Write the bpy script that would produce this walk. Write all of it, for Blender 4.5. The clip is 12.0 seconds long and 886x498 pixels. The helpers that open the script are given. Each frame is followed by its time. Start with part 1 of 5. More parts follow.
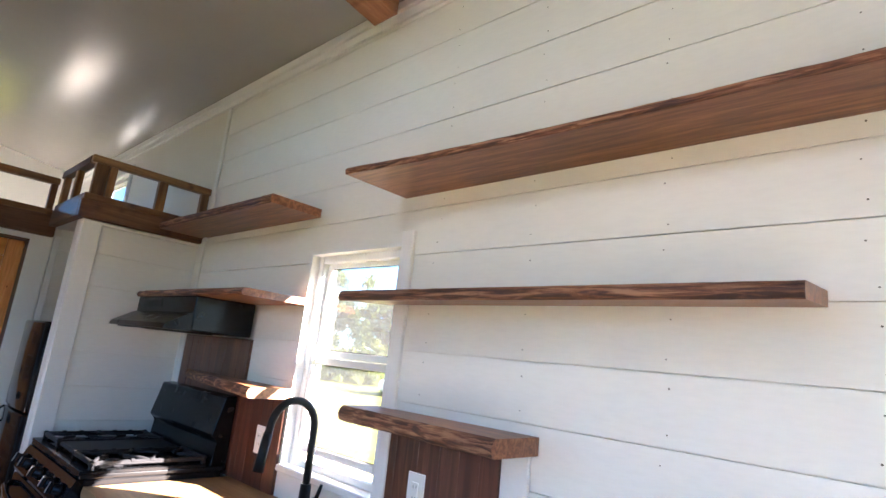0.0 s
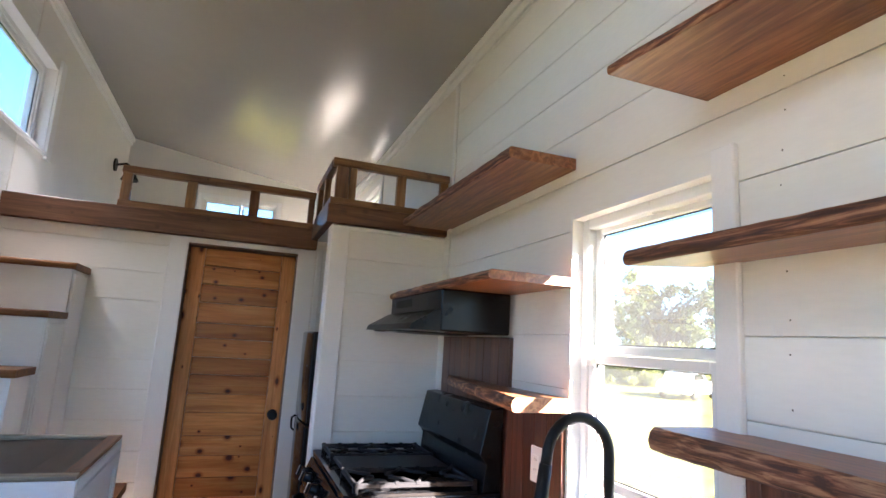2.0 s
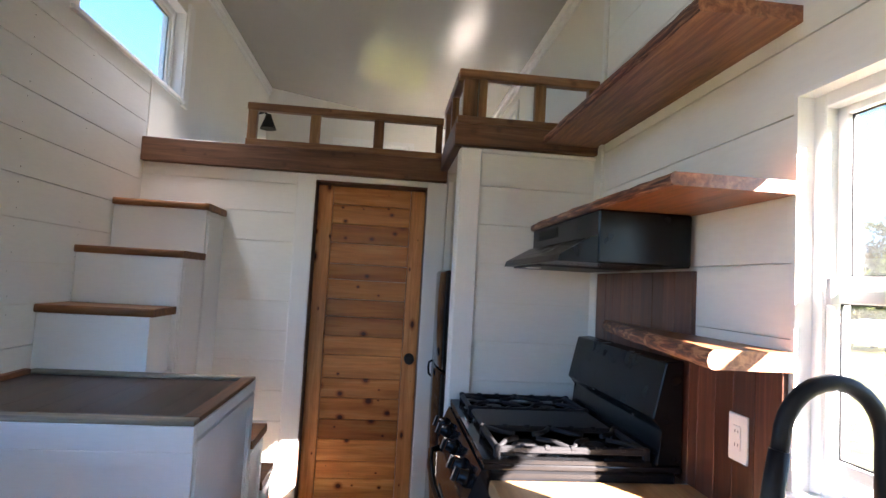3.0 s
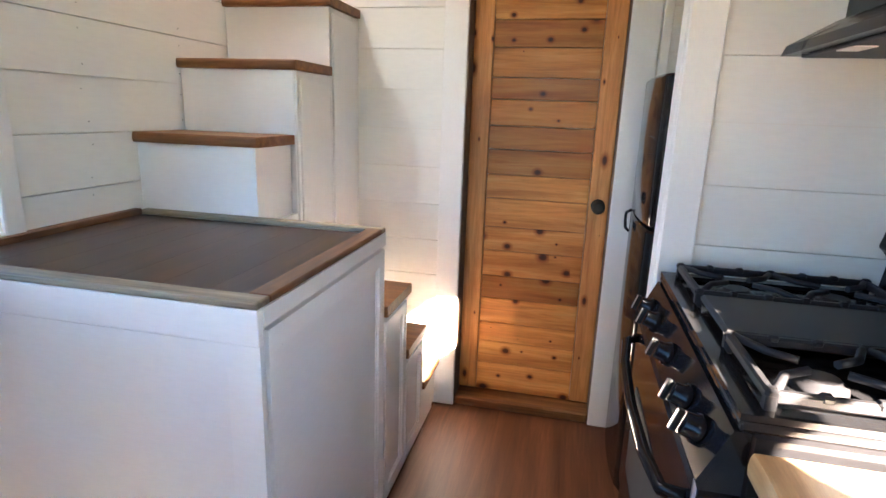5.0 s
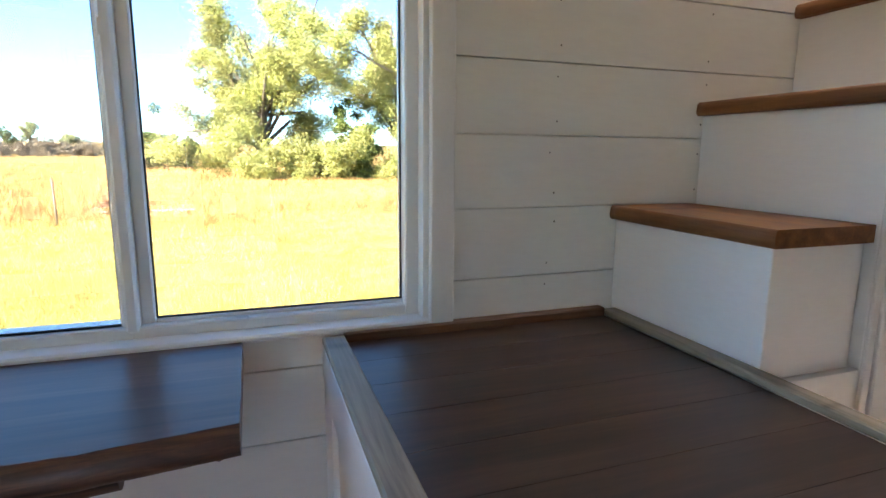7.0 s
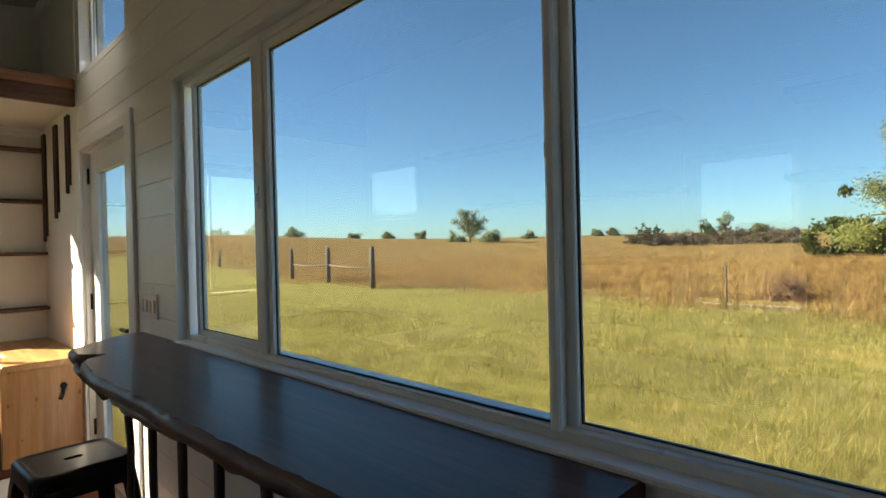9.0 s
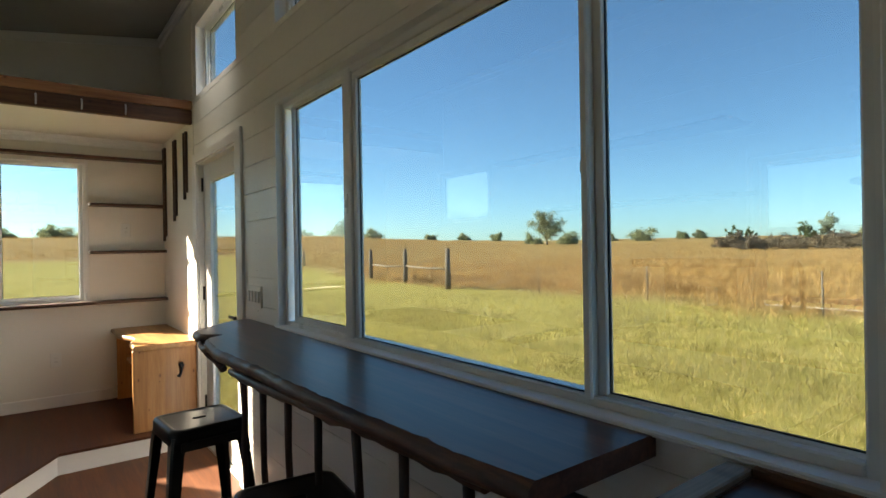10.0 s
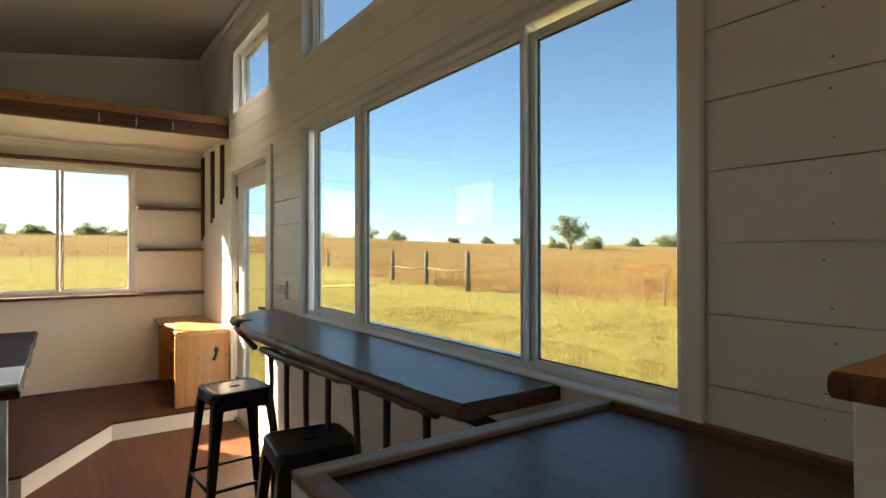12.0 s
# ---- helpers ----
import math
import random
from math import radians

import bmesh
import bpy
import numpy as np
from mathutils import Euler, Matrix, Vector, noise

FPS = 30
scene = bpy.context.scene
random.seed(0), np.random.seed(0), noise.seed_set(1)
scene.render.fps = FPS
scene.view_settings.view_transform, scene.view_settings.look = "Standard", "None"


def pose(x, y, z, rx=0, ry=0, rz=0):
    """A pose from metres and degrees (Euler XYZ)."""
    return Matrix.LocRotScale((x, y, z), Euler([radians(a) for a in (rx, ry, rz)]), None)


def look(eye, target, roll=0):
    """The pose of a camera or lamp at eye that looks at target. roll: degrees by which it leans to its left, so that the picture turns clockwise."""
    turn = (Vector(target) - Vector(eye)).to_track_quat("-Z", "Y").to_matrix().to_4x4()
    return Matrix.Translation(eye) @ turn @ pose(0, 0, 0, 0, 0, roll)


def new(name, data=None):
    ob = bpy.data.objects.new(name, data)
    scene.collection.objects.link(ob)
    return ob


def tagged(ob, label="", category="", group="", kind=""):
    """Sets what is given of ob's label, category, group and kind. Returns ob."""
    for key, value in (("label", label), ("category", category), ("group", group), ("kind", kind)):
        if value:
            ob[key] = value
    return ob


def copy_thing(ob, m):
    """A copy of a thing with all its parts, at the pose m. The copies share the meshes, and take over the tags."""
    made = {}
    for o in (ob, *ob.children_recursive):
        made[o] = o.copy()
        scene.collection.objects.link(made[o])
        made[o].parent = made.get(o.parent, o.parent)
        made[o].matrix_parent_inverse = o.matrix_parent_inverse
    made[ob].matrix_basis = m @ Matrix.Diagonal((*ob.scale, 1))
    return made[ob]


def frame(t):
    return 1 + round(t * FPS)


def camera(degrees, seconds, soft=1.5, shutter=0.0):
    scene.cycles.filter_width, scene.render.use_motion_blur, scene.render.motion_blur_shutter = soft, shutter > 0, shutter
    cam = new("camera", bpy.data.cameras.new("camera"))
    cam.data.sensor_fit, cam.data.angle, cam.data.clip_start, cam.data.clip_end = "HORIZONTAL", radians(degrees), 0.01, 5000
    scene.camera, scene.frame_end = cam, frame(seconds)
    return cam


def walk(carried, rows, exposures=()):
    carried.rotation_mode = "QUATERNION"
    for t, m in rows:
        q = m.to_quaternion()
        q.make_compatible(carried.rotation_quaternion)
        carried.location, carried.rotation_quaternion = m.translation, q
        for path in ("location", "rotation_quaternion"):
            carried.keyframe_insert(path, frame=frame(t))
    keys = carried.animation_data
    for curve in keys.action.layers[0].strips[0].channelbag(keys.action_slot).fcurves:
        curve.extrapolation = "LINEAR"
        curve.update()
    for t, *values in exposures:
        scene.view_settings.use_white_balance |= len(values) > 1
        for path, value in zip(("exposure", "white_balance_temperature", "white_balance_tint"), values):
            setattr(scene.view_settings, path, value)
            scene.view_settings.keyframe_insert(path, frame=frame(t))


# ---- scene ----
cam = camera(78.0, 12.0)
EXPOSURES = [(0.0, 4.72, 5830, 19), (1.0, 4.78, 5870, 20), (3.2, 4.78, 5980, 20), (5.0, 5.78, 6580, 18), (5.5, 5.78, 6600, 18), (6.0, 5.52, 6620, 18), (6.7, 5.2, 6520, 18), (8.3, 2.6, 7380, 13), (9.0, 2.8, 7120, 9), (10.0, 2.95, 6880, 7), (11.0, 3.16, 7470, 10), (12.0, 3.47, 8200, 13)]
PATH = [
    (0, (0.897, -0.322, 1.475), (2.312, 1.03, 1.889), 6.1),
    (0.5, (1.008, -0.251, 1.486), (2.313, 1.197, 1.934), 5.3),
    (1, (1.13, -0.154, 1.498), (2.194, 1.471, 1.974), 5.0),
    (1.5, (1.192, 0.009, 1.482), (2.062, 1.758, 1.913), 4.2),
    (2, (1.235, 0.232, 1.456), (1.907, 2.084, 1.8), 3.5),
    (2.5, (1.275, 0.436, 1.438), (1.717, 2.372, 1.673), 3.2),
    (3, (1.336, 0.631, 1.422), (1.537, 2.617, 1.546), 3.2),
    (3.2, (1.342, 0.699, 1.425), (1.483, 2.692, 1.504), 2.7),
    (4.8, (1.364, 1.31, 1.355), (1.047, 3.238, 0.931), 1.7),
    (5, (1.362, 1.386, 1.349), (0.938, 3.28, 0.863), 2.0),
    (5.5, (1.326, 1.565, 1.33), (0.569, 3.321, 0.742), 1.7),
    (6, (1.208, 1.776, 1.344), (0.072, 3.322, 0.777), 1.0),
    (6.5, (1.116, 1.903, 1.344), (-0.421, 3.106, 0.906), 0.8),
    (6.7, (1.111, 1.979, 1.355), (-0.577, 2.974, 0.955), 0.7),
    (8.3, (0.913, 2.329, 1.41), (-0.902, 1.497, 1.309), -1.2),
    (8.5, (0.896, 2.346, 1.408), (-0.82, 1.32, 1.34), -1.5),
    (9, (0.867, 2.458, 1.404), (-0.553, 1.049, 1.391), -1.4),
    (9.5, (0.931, 2.556, 1.408), (-0.324, 0.999, 1.373), -1.0),
    (10, (1.013, 2.681, 1.397), (-0.199, 1.09, 1.396), -1.0),
    (10.5, (1.07, 2.803, 1.398), (-0.12, 1.196, 1.398), -1.2),
    (11, (1.099, 2.956, 1.396), (-0.07, 1.334, 1.406), -0.7),
    (11.5, (1.144, 3.08, 1.396), (-0.001, 1.44, 1.399), -0.6),
    (12, (1.178, 3.155, 1.395), (0.035, 1.514, 1.405), -0.1),
]
walk(cam, [(t, look(eye, target, roll)) for t, eye, target, roll in PATH],
     exposures=EXPOSURES)

# ---- world and sun ----
SUN_WAY = Vector((-1.54, 2.20, -1.33)).normalized()
world = bpy.data.worlds.new("sky")
world.use_nodes = True
scene.world = world
wn = world.node_tree.nodes
sky = wn.new("ShaderNodeTexSky")
sky.sky_type = "NISHITA"
sky.sun_disc = False
sky.sun_elevation = radians(26.5)
sky.sun_rotation = math.atan2(1.54, -2.20)
sky.air_density, sky.dust_density, sky.ozone_density = 0.75, 0.4, 3.5
wn["Background"].inputs["Strength"].default_value = 0.068
clear_air = wn.new("ShaderNodeMix")
clear_air.data_type, clear_air.blend_type = "RGBA", "MULTIPLY"
clear_air.inputs[0].default_value = 1.0
clear_air.inputs[7].default_value = (0.80, 1.0, 1.04, 1.0)
world.node_tree.links.new(sky.outputs["Color"], clear_air.inputs[6])
world.node_tree.links.new(clear_air.outputs[2], wn["Background"].inputs["Color"])
sun_data = bpy.data.lights.new("sun", "SUN")
sun_data.energy, sun_data.angle, sun_data.color = 5.0, radians(0.8), (1.0, 0.87, 0.70)
sun = new("sun", sun_data)
sun.matrix_world = look(-SUN_WAY * 30, (0, 0, 0))


def sky_lamp(at, towards, wide, high, watts):
    """An added area lamp inside a high window, brightening the room in place of sky light."""
    data = bpy.data.lights.new("sky_light", "AREA")
    data.shape, data.size, data.size_y, data.energy, data.spread = "RECTANGLE", wide, high, watts, radians(92)
    data.color = (1.0, 0.96, 0.91)
    m = (Vector(towards)).to_track_quat("-Z", "Y").to_matrix().to_4x4()
    new("sky_light", data).matrix_world = Matrix.Translation(at) @ m


# added fill lamps: two thrown down, the middle one across to the kitchen wall
sky_lamp((0.03, -1.1, 2.83), (0.18, 0.0, -0.98), 0.75, 0.3, 0.6)
sky_lamp((0.03, 0.58, 2.83), (0.85, 0.0, -0.5), 1.0, 0.3, 0.10)
sky_lamp((0.03, 3.5, 2.75), (0.18, 0.0, -0.98), 0.9, 0.3, 0.28)


# ---- materials ----
def material(name, rough=0.5, metal=0.0, coat=0.0):
    m = bpy.data.materials.new(name)
    m.use_nodes = True
    b = m.node_tree.nodes["Principled BSDF"]
    b.inputs["Roughness"].default_value = rough
    b.inputs["Metallic"].default_value = metal
    b.inputs["Coat Weight"].default_value = coat
    b.inputs["Coat Roughness"].default_value = 0.12
    return m, m.node_tree.nodes, m.node_tree.links, b


def node(nodes, kind, **values):
    n = nodes.new(kind)
    for key, value in values.items():
        n.inputs[key.replace("_", " ")].default_value = value
    return n


def coords(nodes, links, scale, shuffle=True):
    """Object coordinates, stretched, with a shift of its own for each object."""
    tc = nodes.new("ShaderNodeTexCoord")
    mp = nodes.new("ShaderNodeMapping")
    mp.inputs["Scale"].default_value = scale
    links.new(tc.outputs["Object"], mp.inputs["Vector"])
    if not shuffle:
        return mp.outputs["Vector"]
    info = nodes.new("ShaderNodeObjectInfo")
    add = nodes.new("ShaderNodeVectorMath")
    add.operation = "MULTIPLY_ADD"
    links.new(info.outputs["Random"], add.inputs[0])
    add.inputs[1].default_value = (37.0, 53.0, 71.0)
    links.new(mp.outputs["Vector"], add.inputs[2])
    return add.outputs["Vector"]


def ramp(nodes, links, source, stops):
    r = nodes.new("ShaderNodeValToRGB")
    el = r.color_ramp.elements
    while len(el) < len(stops):
        el.new(0.5)
    for e, (at, c) in zip(el, stops):
        e.position, e.color = at, (*c, 1.0)
    links.new(source, r.inputs["Fac"])
    return r.outputs["Color"]


def mix(nodes, links, kind, fac, a, b):
    n = nodes.new("ShaderNodeMix")
    n.data_type, n.blend_type = "RGBA", kind
    for key, value in ((0, fac), (6, a), (7, b)):
        if isinstance(value, (int, float)):
            n.inputs[key].default_value = value
        elif isinstance(value, tuple):
            n.inputs[key].default_value = (*value, 1.0)
        else:
            links.new(value, n.inputs[key])
    return n.outputs[2]


def bump(nodes, links, bsdf, height, strength, distance=0.002):
    n = node(nodes, "ShaderNodeBump", Strength=strength, Distance=distance)
    links.new(height, n.inputs["Height"])
    links.new(n.outputs["Normal"], bsdf.inputs["Normal"])


def paint(name, color, rough=0.45, mottle=0.05, relief=0.15, grain=(18, 18, 18), uneven=0.09):
    m, ns, ls, b = material(name, rough)
    fine = node(ns, "ShaderNodeTexNoise", Scale=7.0, Detail=5.0)
    ls.new(coords(ns, ls, grain), fine.inputs["Vector"])
    big = node(ns, "ShaderNodeTexNoise", Scale=1.7, Detail=3.0)
    ls.new(coords(ns, ls, (1, 1, 1)), big.inputs["Vector"])
    low = tuple(c * (1 - mottle) for c in color)
    c1 = ramp(ns, ls, big.outputs["Fac"], [(0.3, low), (0.7, color)])
    c2 = mix(ns, ls, "MULTIPLY", 0.6, c1, ramp(ns, ls, fine.outputs["Fac"], [(0.3, (1 - mottle,) * 3), (0.6, (1, 1, 1))]))
    ls.new(c2, b.inputs["Base Color"])
    r = node(ns, "ShaderNodeMapRange", To_Min=rough - uneven, To_Max=rough + uneven)
    ls.new(big.outputs["Fac"], r.inputs["Value"])
    ls.new(r.outputs["Result"], b.inputs["Roughness"])
    bump(ns, ls, b, fine.outputs["Fac"], relief, 0.001)
    return m


def wood(name, dark, mid, light, grain="y", rough=0.5, knots=0.0, coat=0.0, vary=0.35, fine=1.0, knot_size=0.10, stops=(0.30, 0.50, 0.70), relief=0.25, uneven=0.1, shine=0.5):
    """Streaked wood with its grain along one axis; knots are dark rings where cells meet their centre."""
    m, ns, ls, b = material(name, rough, 0.0, coat)
    b.inputs["Specular IOR Level"].default_value = shine
    long_, cross = 1.1 * fine, 17.0 * fine
    scale = {"x": (long_, cross, cross), "y": (cross, long_, cross), "z": (cross, cross, long_)}[grain]
    at = coords(ns, ls, scale)
    warp = node(ns, "ShaderNodeTexNoise", Scale=0.9, Detail=2.0)
    ls.new(at, warp.inputs["Vector"])
    streak = node(ns, "ShaderNodeTexNoise", Scale=2.2, Detail=8.0, Roughness=0.62, Distortion=0.6)
    ls.new(at, streak.inputs["Vector"])
    pores = node(ns, "ShaderNodeTexNoise", Scale=9.0, Detail=4.0, Roughness=0.7)
    ls.new(at, pores.inputs["Vector"])
    c = ramp(ns, ls, streak.outputs["Fac"], [(stops[0], dark), (stops[1], mid), (stops[2], light)])
    tone = ramp(ns, ls, warp.outputs["Fac"], [(0.3, (0.72, 0.68, 0.64)), (0.7, (1.08, 1.06, 1.04))])
    c = mix(ns, ls, "MULTIPLY", 0.8, c, tone)
    c = mix(ns, ls, "MULTIPLY", 0.5, c, ramp(ns, ls, pores.outputs["Fac"], [(0.35, (0.72, 0.7, 0.68)), (0.55, (1, 1, 1))]))
    info = ns.new("ShaderNodeObjectInfo")
    c = mix(ns, ls, "MULTIPLY", 1.0, c, ramp(ns, ls, info.outputs["Random"], [(0.0, (1 - vary, 1 - vary * 1.15, 1 - vary * 1.25)), (0.5, (1, 1, 1)), (1.0, (1 + vary * 0.3, 1 + vary * 0.25, 1 + vary * 0.2))]))
    if knots:
        flat = {"x": ("X", "Z"), "y": ("Y", "X"), "z": ("Z", "X")}[grain]
        sep = ns.new("ShaderNodeSeparateXYZ")
        com = ns.new("ShaderNodeCombineXYZ")
        ls.new(coords(ns, ls, (7.5, 6.0, 9.0) if grain == "x" else (11.0, 7.0, 9.0) if grain == "y" else (10.0, 10.0, 5.0)), sep.inputs[0])
        ls.new(sep.outputs[flat[0]], com.inputs["X"])
        ls.new(sep.outputs[flat[1]], com.inputs["Y"])
        vo = node(ns, "ShaderNodeTexVoronoi", Scale=1.0, Randomness=1.0)
        vo.voronoi_dimensions = "2D"
        ls.new(com.outputs[0], vo.inputs["Vector"])
        size = node(ns, "ShaderNodeSeparateColor")
        ls.new(vo.outputs["Color"], size.inputs[0])
        span = node(ns, "ShaderNodeMapRange", To_Min=-0.35, To_Max=1.3)
        ls.new(size.outputs[0], span.inputs["Value"])
        floor_ = node(ns, "ShaderNodeMath")
        floor_.operation = "MAXIMUM"
        ls.new(span.outputs[0], floor_.inputs[0])
        floor_.inputs[1].default_value = 0.06
        div = node(ns, "ShaderNodeMath")
        div.operation = "DIVIDE"
        ls.new(vo.outputs["Distance"], div.inputs[0])
        ls.new(floor_.outputs[0], div.inputs[1])
        k = ramp(ns, ls, div.outputs[0], [(0.0, (0.06, 0.03, 0.02)), (knot_size * 0.6, (0.13, 0.06, 0.035)), (knot_size, (0.62, 0.46, 0.36)), (knot_size * 1.8, (1, 1, 1))])
        c = mix(ns, ls, "MULTIPLY", knots, c, k)
    ls.new(c, b.inputs["Base Color"])
    r = node(ns, "ShaderNodeMapRange", To_Min=rough - uneven, To_Max=rough + 1.2 * uneven)
    ls.new(streak.outputs["Fac"], r.inputs["Value"])
    ls.new(r.outputs["Result"], b.inputs["Roughness"])
    bump(ns, ls, b, pores.outputs["Fac"], relief, 0.0012)
    return m


def dark_metal(name, color, rough, metal=0.0, coat=0.0):
    m, ns, ls, b = material(name, rough, metal, coat)
    b.inputs["Specular IOR Level"].default_value = 0.25 if rough < 0.2 else 0.2
    n = node(ns, "ShaderNodeTexNoise", Scale=14.0, Detail=5.0)
    ls.new(coords(ns, ls, (1, 1, 1)), n.inputs["Vector"])
    ls.new(ramp(ns, ls, n.outputs["Fac"], [(0.3, tuple(c * 0.9 for c in color)), (0.7, tuple(c * 1.1 for c in color))]), b.inputs["Base Color"])
    r = node(ns, "ShaderNodeMapRange", To_Min=max(0.03, rough - 0.025), To_Max=rough + 0.035)
    ls.new(n.outputs["Fac"], r.inputs["Value"])
    ls.new(r.outputs["Result"], b.inputs["Roughness"])
    return m


def window_glass(name="window_glass", dust=0.0):
    """Window glass, its tint darkened to dim the outdoors against the room; dust is a thin film that scatters light
    falling on the outside.
    """
    m, ns, ls, b = material(name, 0.0)
    ns.remove(b)
    clear = ns.new("ShaderNodeBsdfTransparent")
    # grey tint holds down the brightness of the view, beyond the glass's own colour
    clear.inputs["Color"].default_value = (0.59, 0.62, 0.62, 1)
    gloss = node(ns, "ShaderNodeBsdfGlossy", Roughness=0.0)
    lw = node(ns, "ShaderNodeLayerWeight", Blend=0.5)
    pw = node(ns, "ShaderNodeMath")
    pw.operation = "POWER"
    ls.new(lw.outputs["Facing"], pw.inputs[0])
    pw.inputs[1].default_value = 5.0
    fres = node(ns, "ShaderNodeMapRange", To_Min=0.08, To_Max=0.9)
    ls.new(pw.outputs[0], fres.inputs["Value"])
    both = ns.new("ShaderNodeMixShader")
    ls.new(fres.outputs[0], both.inputs[0])
    ls.new(clear.outputs[0], both.inputs[1])
    ls.new(gloss.outputs[0], both.inputs[2])
    last = both
    if dust:
        film_ = ns.new("ShaderNodeBsdfTranslucent")
        last = ns.new("ShaderNodeMixShader")
        last.inputs[0].default_value = dust
        ls.new(both.outputs[0], last.inputs[1])
        ls.new(film_.outputs[0], last.inputs[2])
    ls.new(last.outputs[0], ns["Material Output"].inputs["Surface"])
    return m


WHITE = paint("white_board_paint", (0.85, 0.84, 0.80), 0.42, 0.05, 0.18, (3, 3, 14))
SMOOTH = paint("white_wall_paint", (0.84, 0.815, 0.76), 0.55, 0.05, 0.12)
TRIM = paint("white_trim_paint", (0.85, 0.845, 0.83), 0.35, 0.04, 0.1)
CABINET = paint("white_cabinet_paint", (0.83, 0.83, 0.83), 0.4, 0.04, 0.15, (4, 4, 20))
VINYL = paint("white_window_vinyl", (0.78, 0.79, 0.78), 0.3, 0.03, 0.05)
# off-white ceiling paint, its colour darkened to grey-beige to hold the shade up there
CEILING = paint("glossy_shaded_ceiling_paint", (0.41, 0.385, 0.35), 0.22, 0.03, 0.05, (1, 1, 1), 0.02)
SHELF = wood("reddish_shelf_wood", (0.165, 0.058, 0.024), (0.285, 0.112, 0.047), (0.43, 0.19, 0.086), "y", 0.42, 0.0, 0.12, 0.15, 1.7, stops=(0.34, 0.50, 0.66))
BARK = wood("live_edge_bark", (0.060, 0.020, 0.010), (0.19, 0.070, 0.032), (0.43, 0.23, 0.125), "y", 0.6, 0.0, 0.08, 0.2, 2.6, 0.1, (0.40, 0.50, 0.61), relief=0.6)
BEAM_X = wood("dark_stained_beam", (0.075, 0.032, 0.014), (0.15, 0.066, 0.030), (0.23, 0.115, 0.055), "x", 0.5, 0.4, 0.1, 0.2)
BEAM_Y = wood("dark_stained_beam_side", (0.075, 0.032, 0.014), (0.15, 0.066, 0.030), (0.23, 0.115, 0.055), "y", 0.5, 0.4, 0.1, 0.2)
RAIL_X = wood("stained_rail_wood", (0.14, 0.065, 0.024), (0.25, 0.125, 0.05), (0.36, 0.20, 0.085), "x", 0.45, 0.5, 0.1, 0.3)
RAIL_Z = wood("stained_post_wood", (0.15, 0.07, 0.024), (0.27, 0.14, 0.055), (0.40, 0.23, 0.10), "z", 0.45, 0.4, 0.1, 0.5)
PINE = wood("orange_pine_beam", (0.30, 0.12, 0.045), (0.42, 0.18, 0.07), (0.50, 0.24, 0.10), "x", 0.5, 0.7, 0.1, 0.15)
DOOR_X = wood("knotty_cedar_plank", (0.50, 0.172, 0.040), (0.71, 0.300, 0.078), (0.84, 0.45, 0.155), "x", 0.42, 1.0, 0.05, 0.42, 0.8, 0.135, shine=0.35)
DOOR_Z = wood("knotty_cedar_stile", (0.49, 0.188, 0.054), (0.65, 0.288, 0.092), (0.77, 0.40, 0.15), "z", 0.42, 1.0, 0.05, 0.2, 1.0, 0.11, shine=0.35)
JAMB = wood("brown_jamb_wood", (0.09, 0.05, 0.03), (0.16, 0.09, 0.055), (0.22, 0.13, 0.08), "z", 0.5, 0.0, 0.0, 0.2)
TREAD = wood("brown_tread_wood", (0.14, 0.055, 0.018), (0.24, 0.10, 0.034), (0.34, 0.165, 0.06), "x", 0.48, 0.4, 0.0, 0.2, shine=0.3)
LANDING = wood("dark_walnut_landing", (0.022, 0.0095, 0.0055), (0.048, 0.021, 0.012), (0.082, 0.038, 0.021), "y", 0.36, 0.0, 0.0, 0.12, relief=0.03, uneven=0.03, shine=0.4)
STRIP_GREY = wood("greyed_pine_strip", (0.15, 0.12, 0.085), (0.28, 0.235, 0.17), (0.40, 0.35, 0.265), "x", 0.55, 0.3, 0.0, 0.25)
STRIP_WARM = wood("reddish_pine_strip", (0.10, 0.042, 0.018), (0.175, 0.078, 0.034), (0.26, 0.13, 0.06), "y", 0.5, 0.3, 0.0, 0.2)
BAR = wood("dark_walnut_bar", (0.048, 0.018, 0.012), (0.092, 0.037, 0.023), (0.150, 0.064, 0.040), "y", 0.36, 0.0, 0.05, 0.1, relief=0.03, uneven=0.03, shine=0.35)
BAR_EDGE = wood("walnut_bark_edge", (0.030, 0.013, 0.009), (0.075, 0.032, 0.020), (0.17, 0.075, 0.040), "y", 0.5, 0.0, 0.2, 0.2, 2.0)
STICK = wood("dark_branch_wood", (0.030, 0.015, 0.010), (0.065, 0.032, 0.020), (0.11, 0.055, 0.034), "z", 0.5, 0.5, 0.15, 0.3)
SPLASH = wood("dark_red_splash_plank", (0.055, 0.019, 0.012), (0.105, 0.038, 0.022), (0.19, 0.080, 0.045), "z", 0.35, 0.0, 0.2, 0.45)
COUNTER = wood("oiled_butcher_block", (0.36, 0.19, 0.075), (0.50, 0.29, 0.125), (0.60, 0.38, 0.18), "y", 0.35, 0.0, 0.3, 0.15)
DESK = wood("golden_pine_desk", (0.36, 0.17, 0.055), (0.50, 0.26, 0.090), (0.60, 0.34, 0.13), "y", 0.42, 0.5, 0.15, 0.15)
DESK_Z = wood("golden_pine_panel", (0.38, 0.16, 0.042), (0.50, 0.235, 0.070), (0.58, 0.31, 0.105), "z", 0.42, 0.7, 0.15, 0.15, 0.6)
FLOOR = wood("brown_plank_floor", (0.075, 0.026, 0.012), (0.115, 0.043, 0.019), (0.165, 0.067, 0.031), "y", 0.50, 0.0, 0.0, 0.25, 0.7, shine=0.3)
